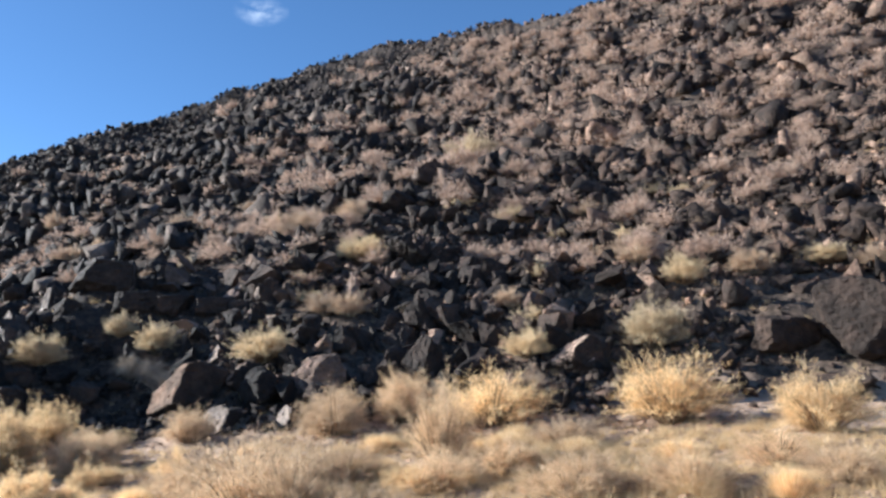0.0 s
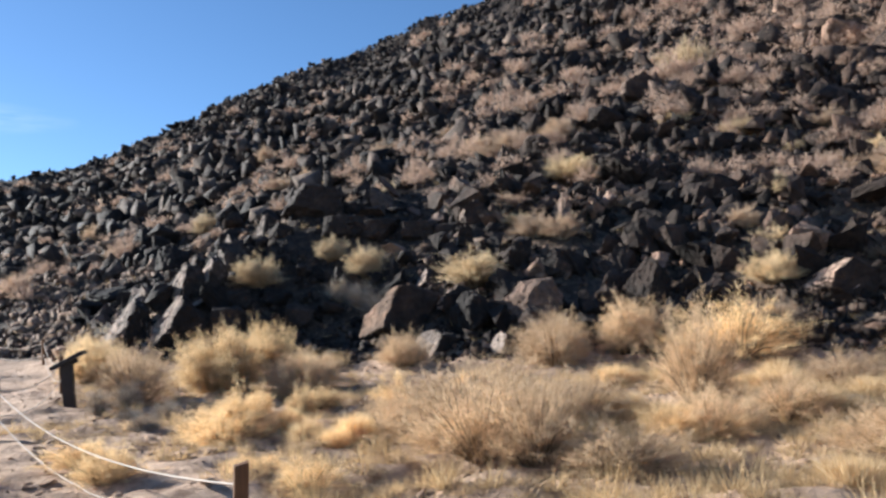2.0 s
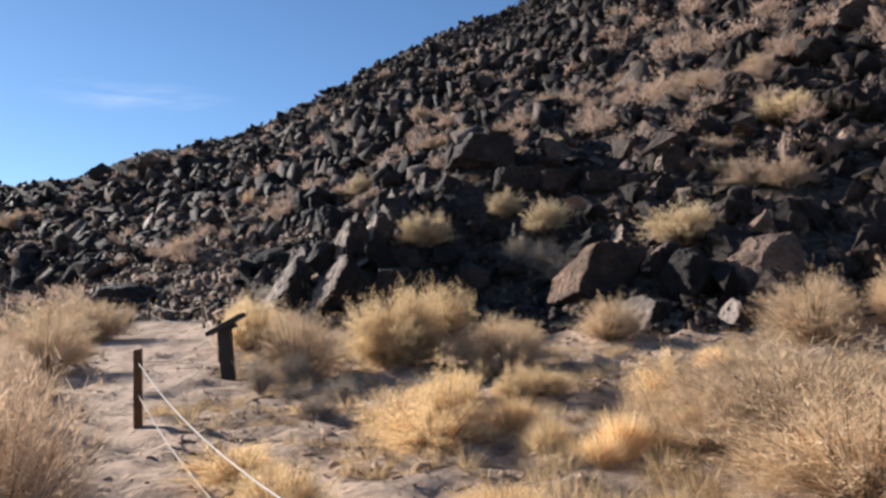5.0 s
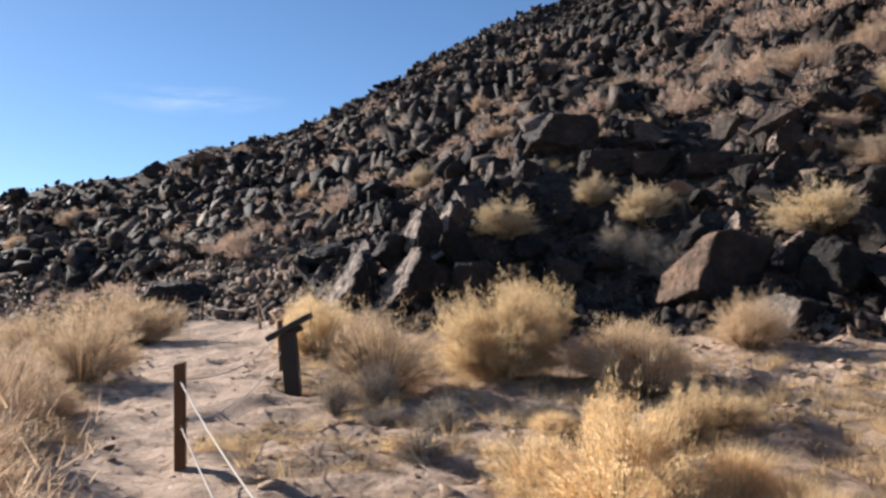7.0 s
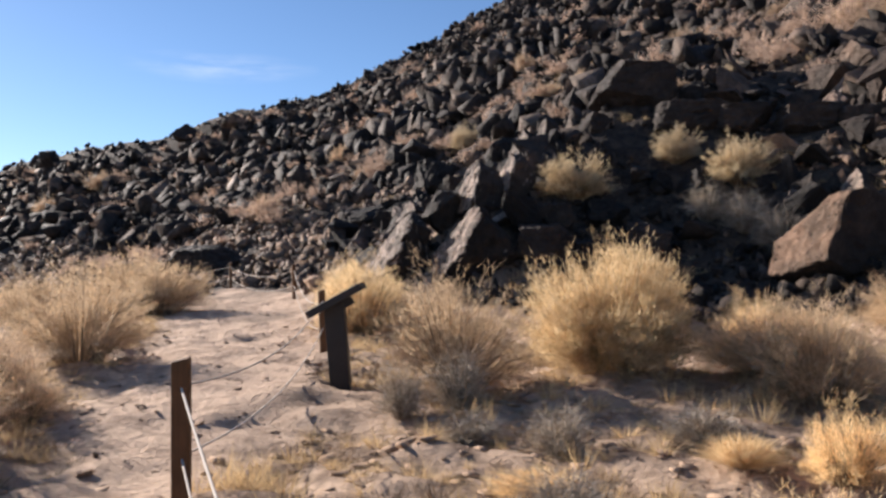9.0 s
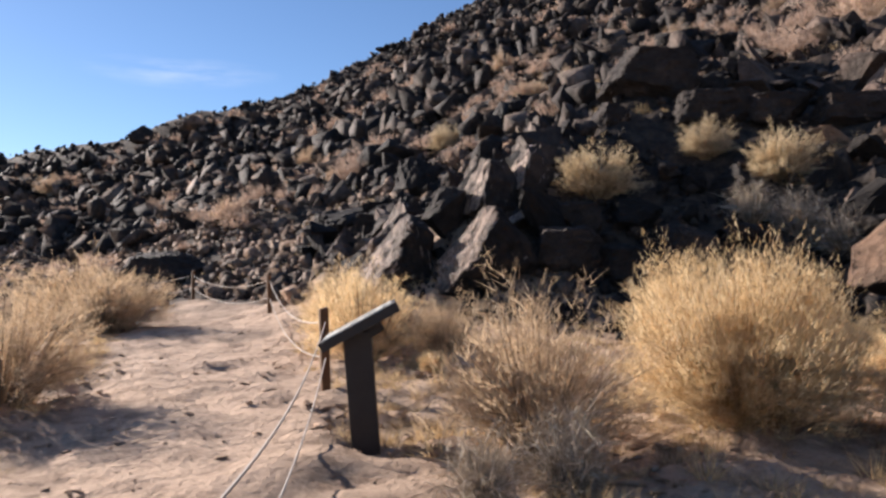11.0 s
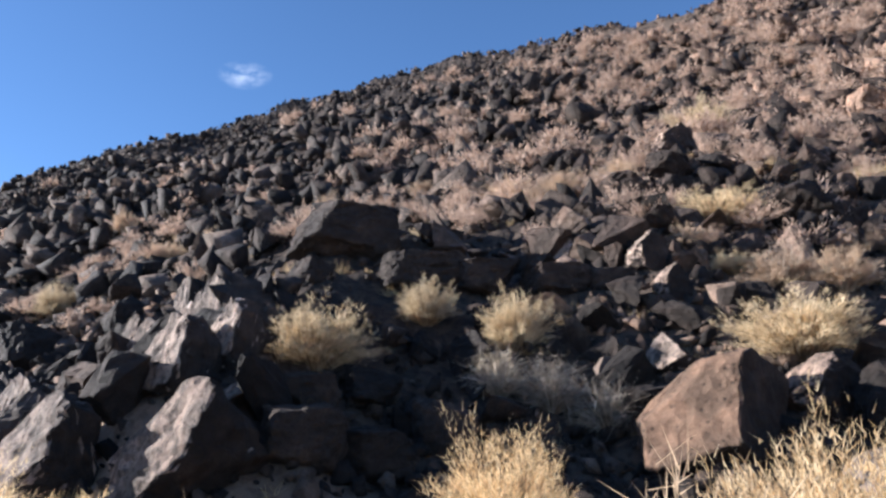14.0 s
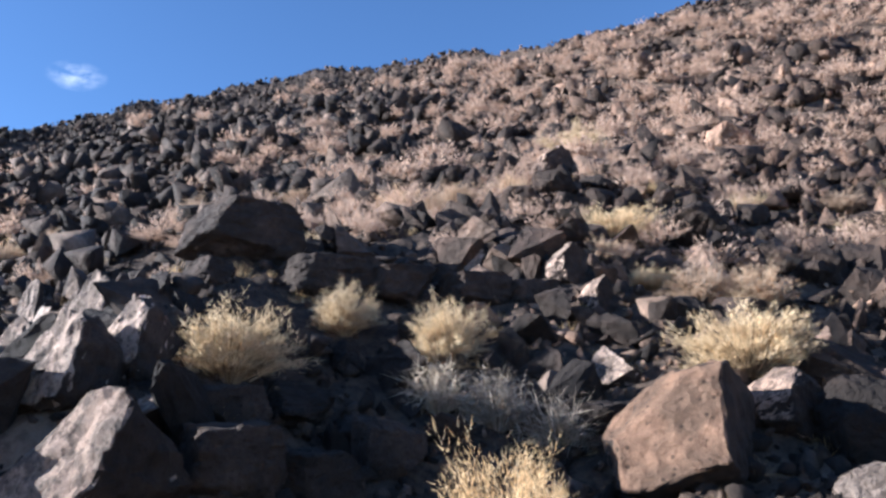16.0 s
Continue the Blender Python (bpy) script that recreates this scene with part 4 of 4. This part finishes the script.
def box_bm(sx, sy, sz, bevel=0.006, base=0.0):
    bm = bmesh.new()
    bmesh.ops.create_cube(bm, size=1)
    for v in bm.verts:
        v.co = Vector((v.co.x * sx, v.co.y * sy, (v.co.z + 0.5) * sz + base))
    if bevel:
        bmesh.ops.bevel(bm, geom=bm.edges[:], offset=bevel, segments=2, affect="EDGES", profile=0.6)
    return bm


POSTS = ((-1.85, 6.30, 0.86), (-8.96, 10.75, 0.90), (-13.05, 16.15, 0.90), (-20.2, 22.6, 0.92), (-27.2, 26.4, 0.95), (-36.0, 28.0, 0.95))
post_at = []
for k, (x, y, tall) in enumerate(POSTS):
    bm = box_bm(0.095, 0.095, tall + 0.25, 0.010, -0.25)
    for v in bm.verts:
        if v.co.z > tall - 0.02:
            v.co.z += 0.012 * v.co.x / 0.05
    ob = part("rope_post", bm, M_POST)
    foot = place(x, y)
    ob.matrix_world = Matrix.Translation(foot) @ pose(0, 0, 0, 1.0 * math.sin(k * 2.1), 1.4 * math.cos(k * 1.3), 38 + 6 * k)
    tagged(ob, "square brown-stained wooden post set in sand", "post", "rope fence posts")
    post_at.append((foot, tall))


def rope(a, b, sag):
    cu = bpy.data.curves.new("rope", "CURVE")
    cu.dimensions, cu.bevel_depth, cu.bevel_resolution = "3D", 0.007, 2
    sp = cu.splines.new("POLY")
    sp.points.add(24)
    for i, p in enumerate(sp.points):
        q = i / 24
        w = a.lerp(b, q) - Vector((0, 0, sag * 4 * q * (1 - q)))
        w.z = max(w.z, float(height(w.x, w.y)) + 0.02)
        p.co = (*w, 1)
    cu.materials.append(M_ROPE)
    ob = new("rope", cu)
    tagged(ob, "pale sagging rope strung between wooden posts", "rope", "fence ropes")


for (a, ta), (b, tb) in zip(post_at, post_at[1:]):
    span = (b - a).length
    for share, slack in ((0.84, 0.032), (0.42, 0.035)):
        rope(a + Vector((0, 0, ta * share)), b + Vector((0, 0, tb * share)), span * slack)


def wayside_sign(x, y, facing):
    """Low panel on one broad pedestal; facing: where its lower edge points, degrees from +x."""
    sign = new("wayside_sign")
    sign.matrix_world = Matrix.Translation(place(x, y)) @ pose(0, 0, 0, 0, 0, facing)
    part("pedestal", box_bm(0.22, 0.24, 1.18, 0.008, -0.25), M_STEEL, sign, "dark steel pedestal").matrix_basis = pose(-0.04, 0, 0, 0, 4, 0)
    tilt = pose(0, 0, 0.98, 0, 28, 0)
    bm = box_bm(0.66, 0.68, 0.075, 0.006, -0.04)
    frame_ob = part("panel_frame", bm, M_STEEL, sign, "dark tray frame")
    frame_ob.matrix_basis = tilt
    face = part("panel", box_bm(0.59, 0.58, 0.006, 0.001, 0.036), M_PANEL, frame_ob, "pale printed panel")
    part("bracket", box_bm(0.30, 0.20, 0.09, 0.006, -0.13), M_STEEL, frame_ob)
    bars = [(-0.24, 0.0, 0.04, 0.46), (-0.15, 0.14, 0.018, 0.23), (-0.11, 0.14, 0.018, 0.23), (-0.07, 0.14, 0.018, 0.20), (0.0, 0.14, 0.018, 0.23), (0.04, 0.14, 0.018, 0.21)]
    for bx, by, sx, sy in bars:
        part("text_line", box_bm(sx, sy, 0.002, 0, 0.0425), M_INK, frame_ob).matrix_basis = pose(bx, by, 0)
    part("picture", box_bm(0.34, 0.24, 0.002, 0, 0.0425), M_PHOTO, frame_ob).matrix_basis = pose(0.02, -0.14, 0)
    tagged(sign, "dark low trailside sign with pale tilted panel on pedestal", "sign")


wayside_sign(-11.38, 14.62, 216)
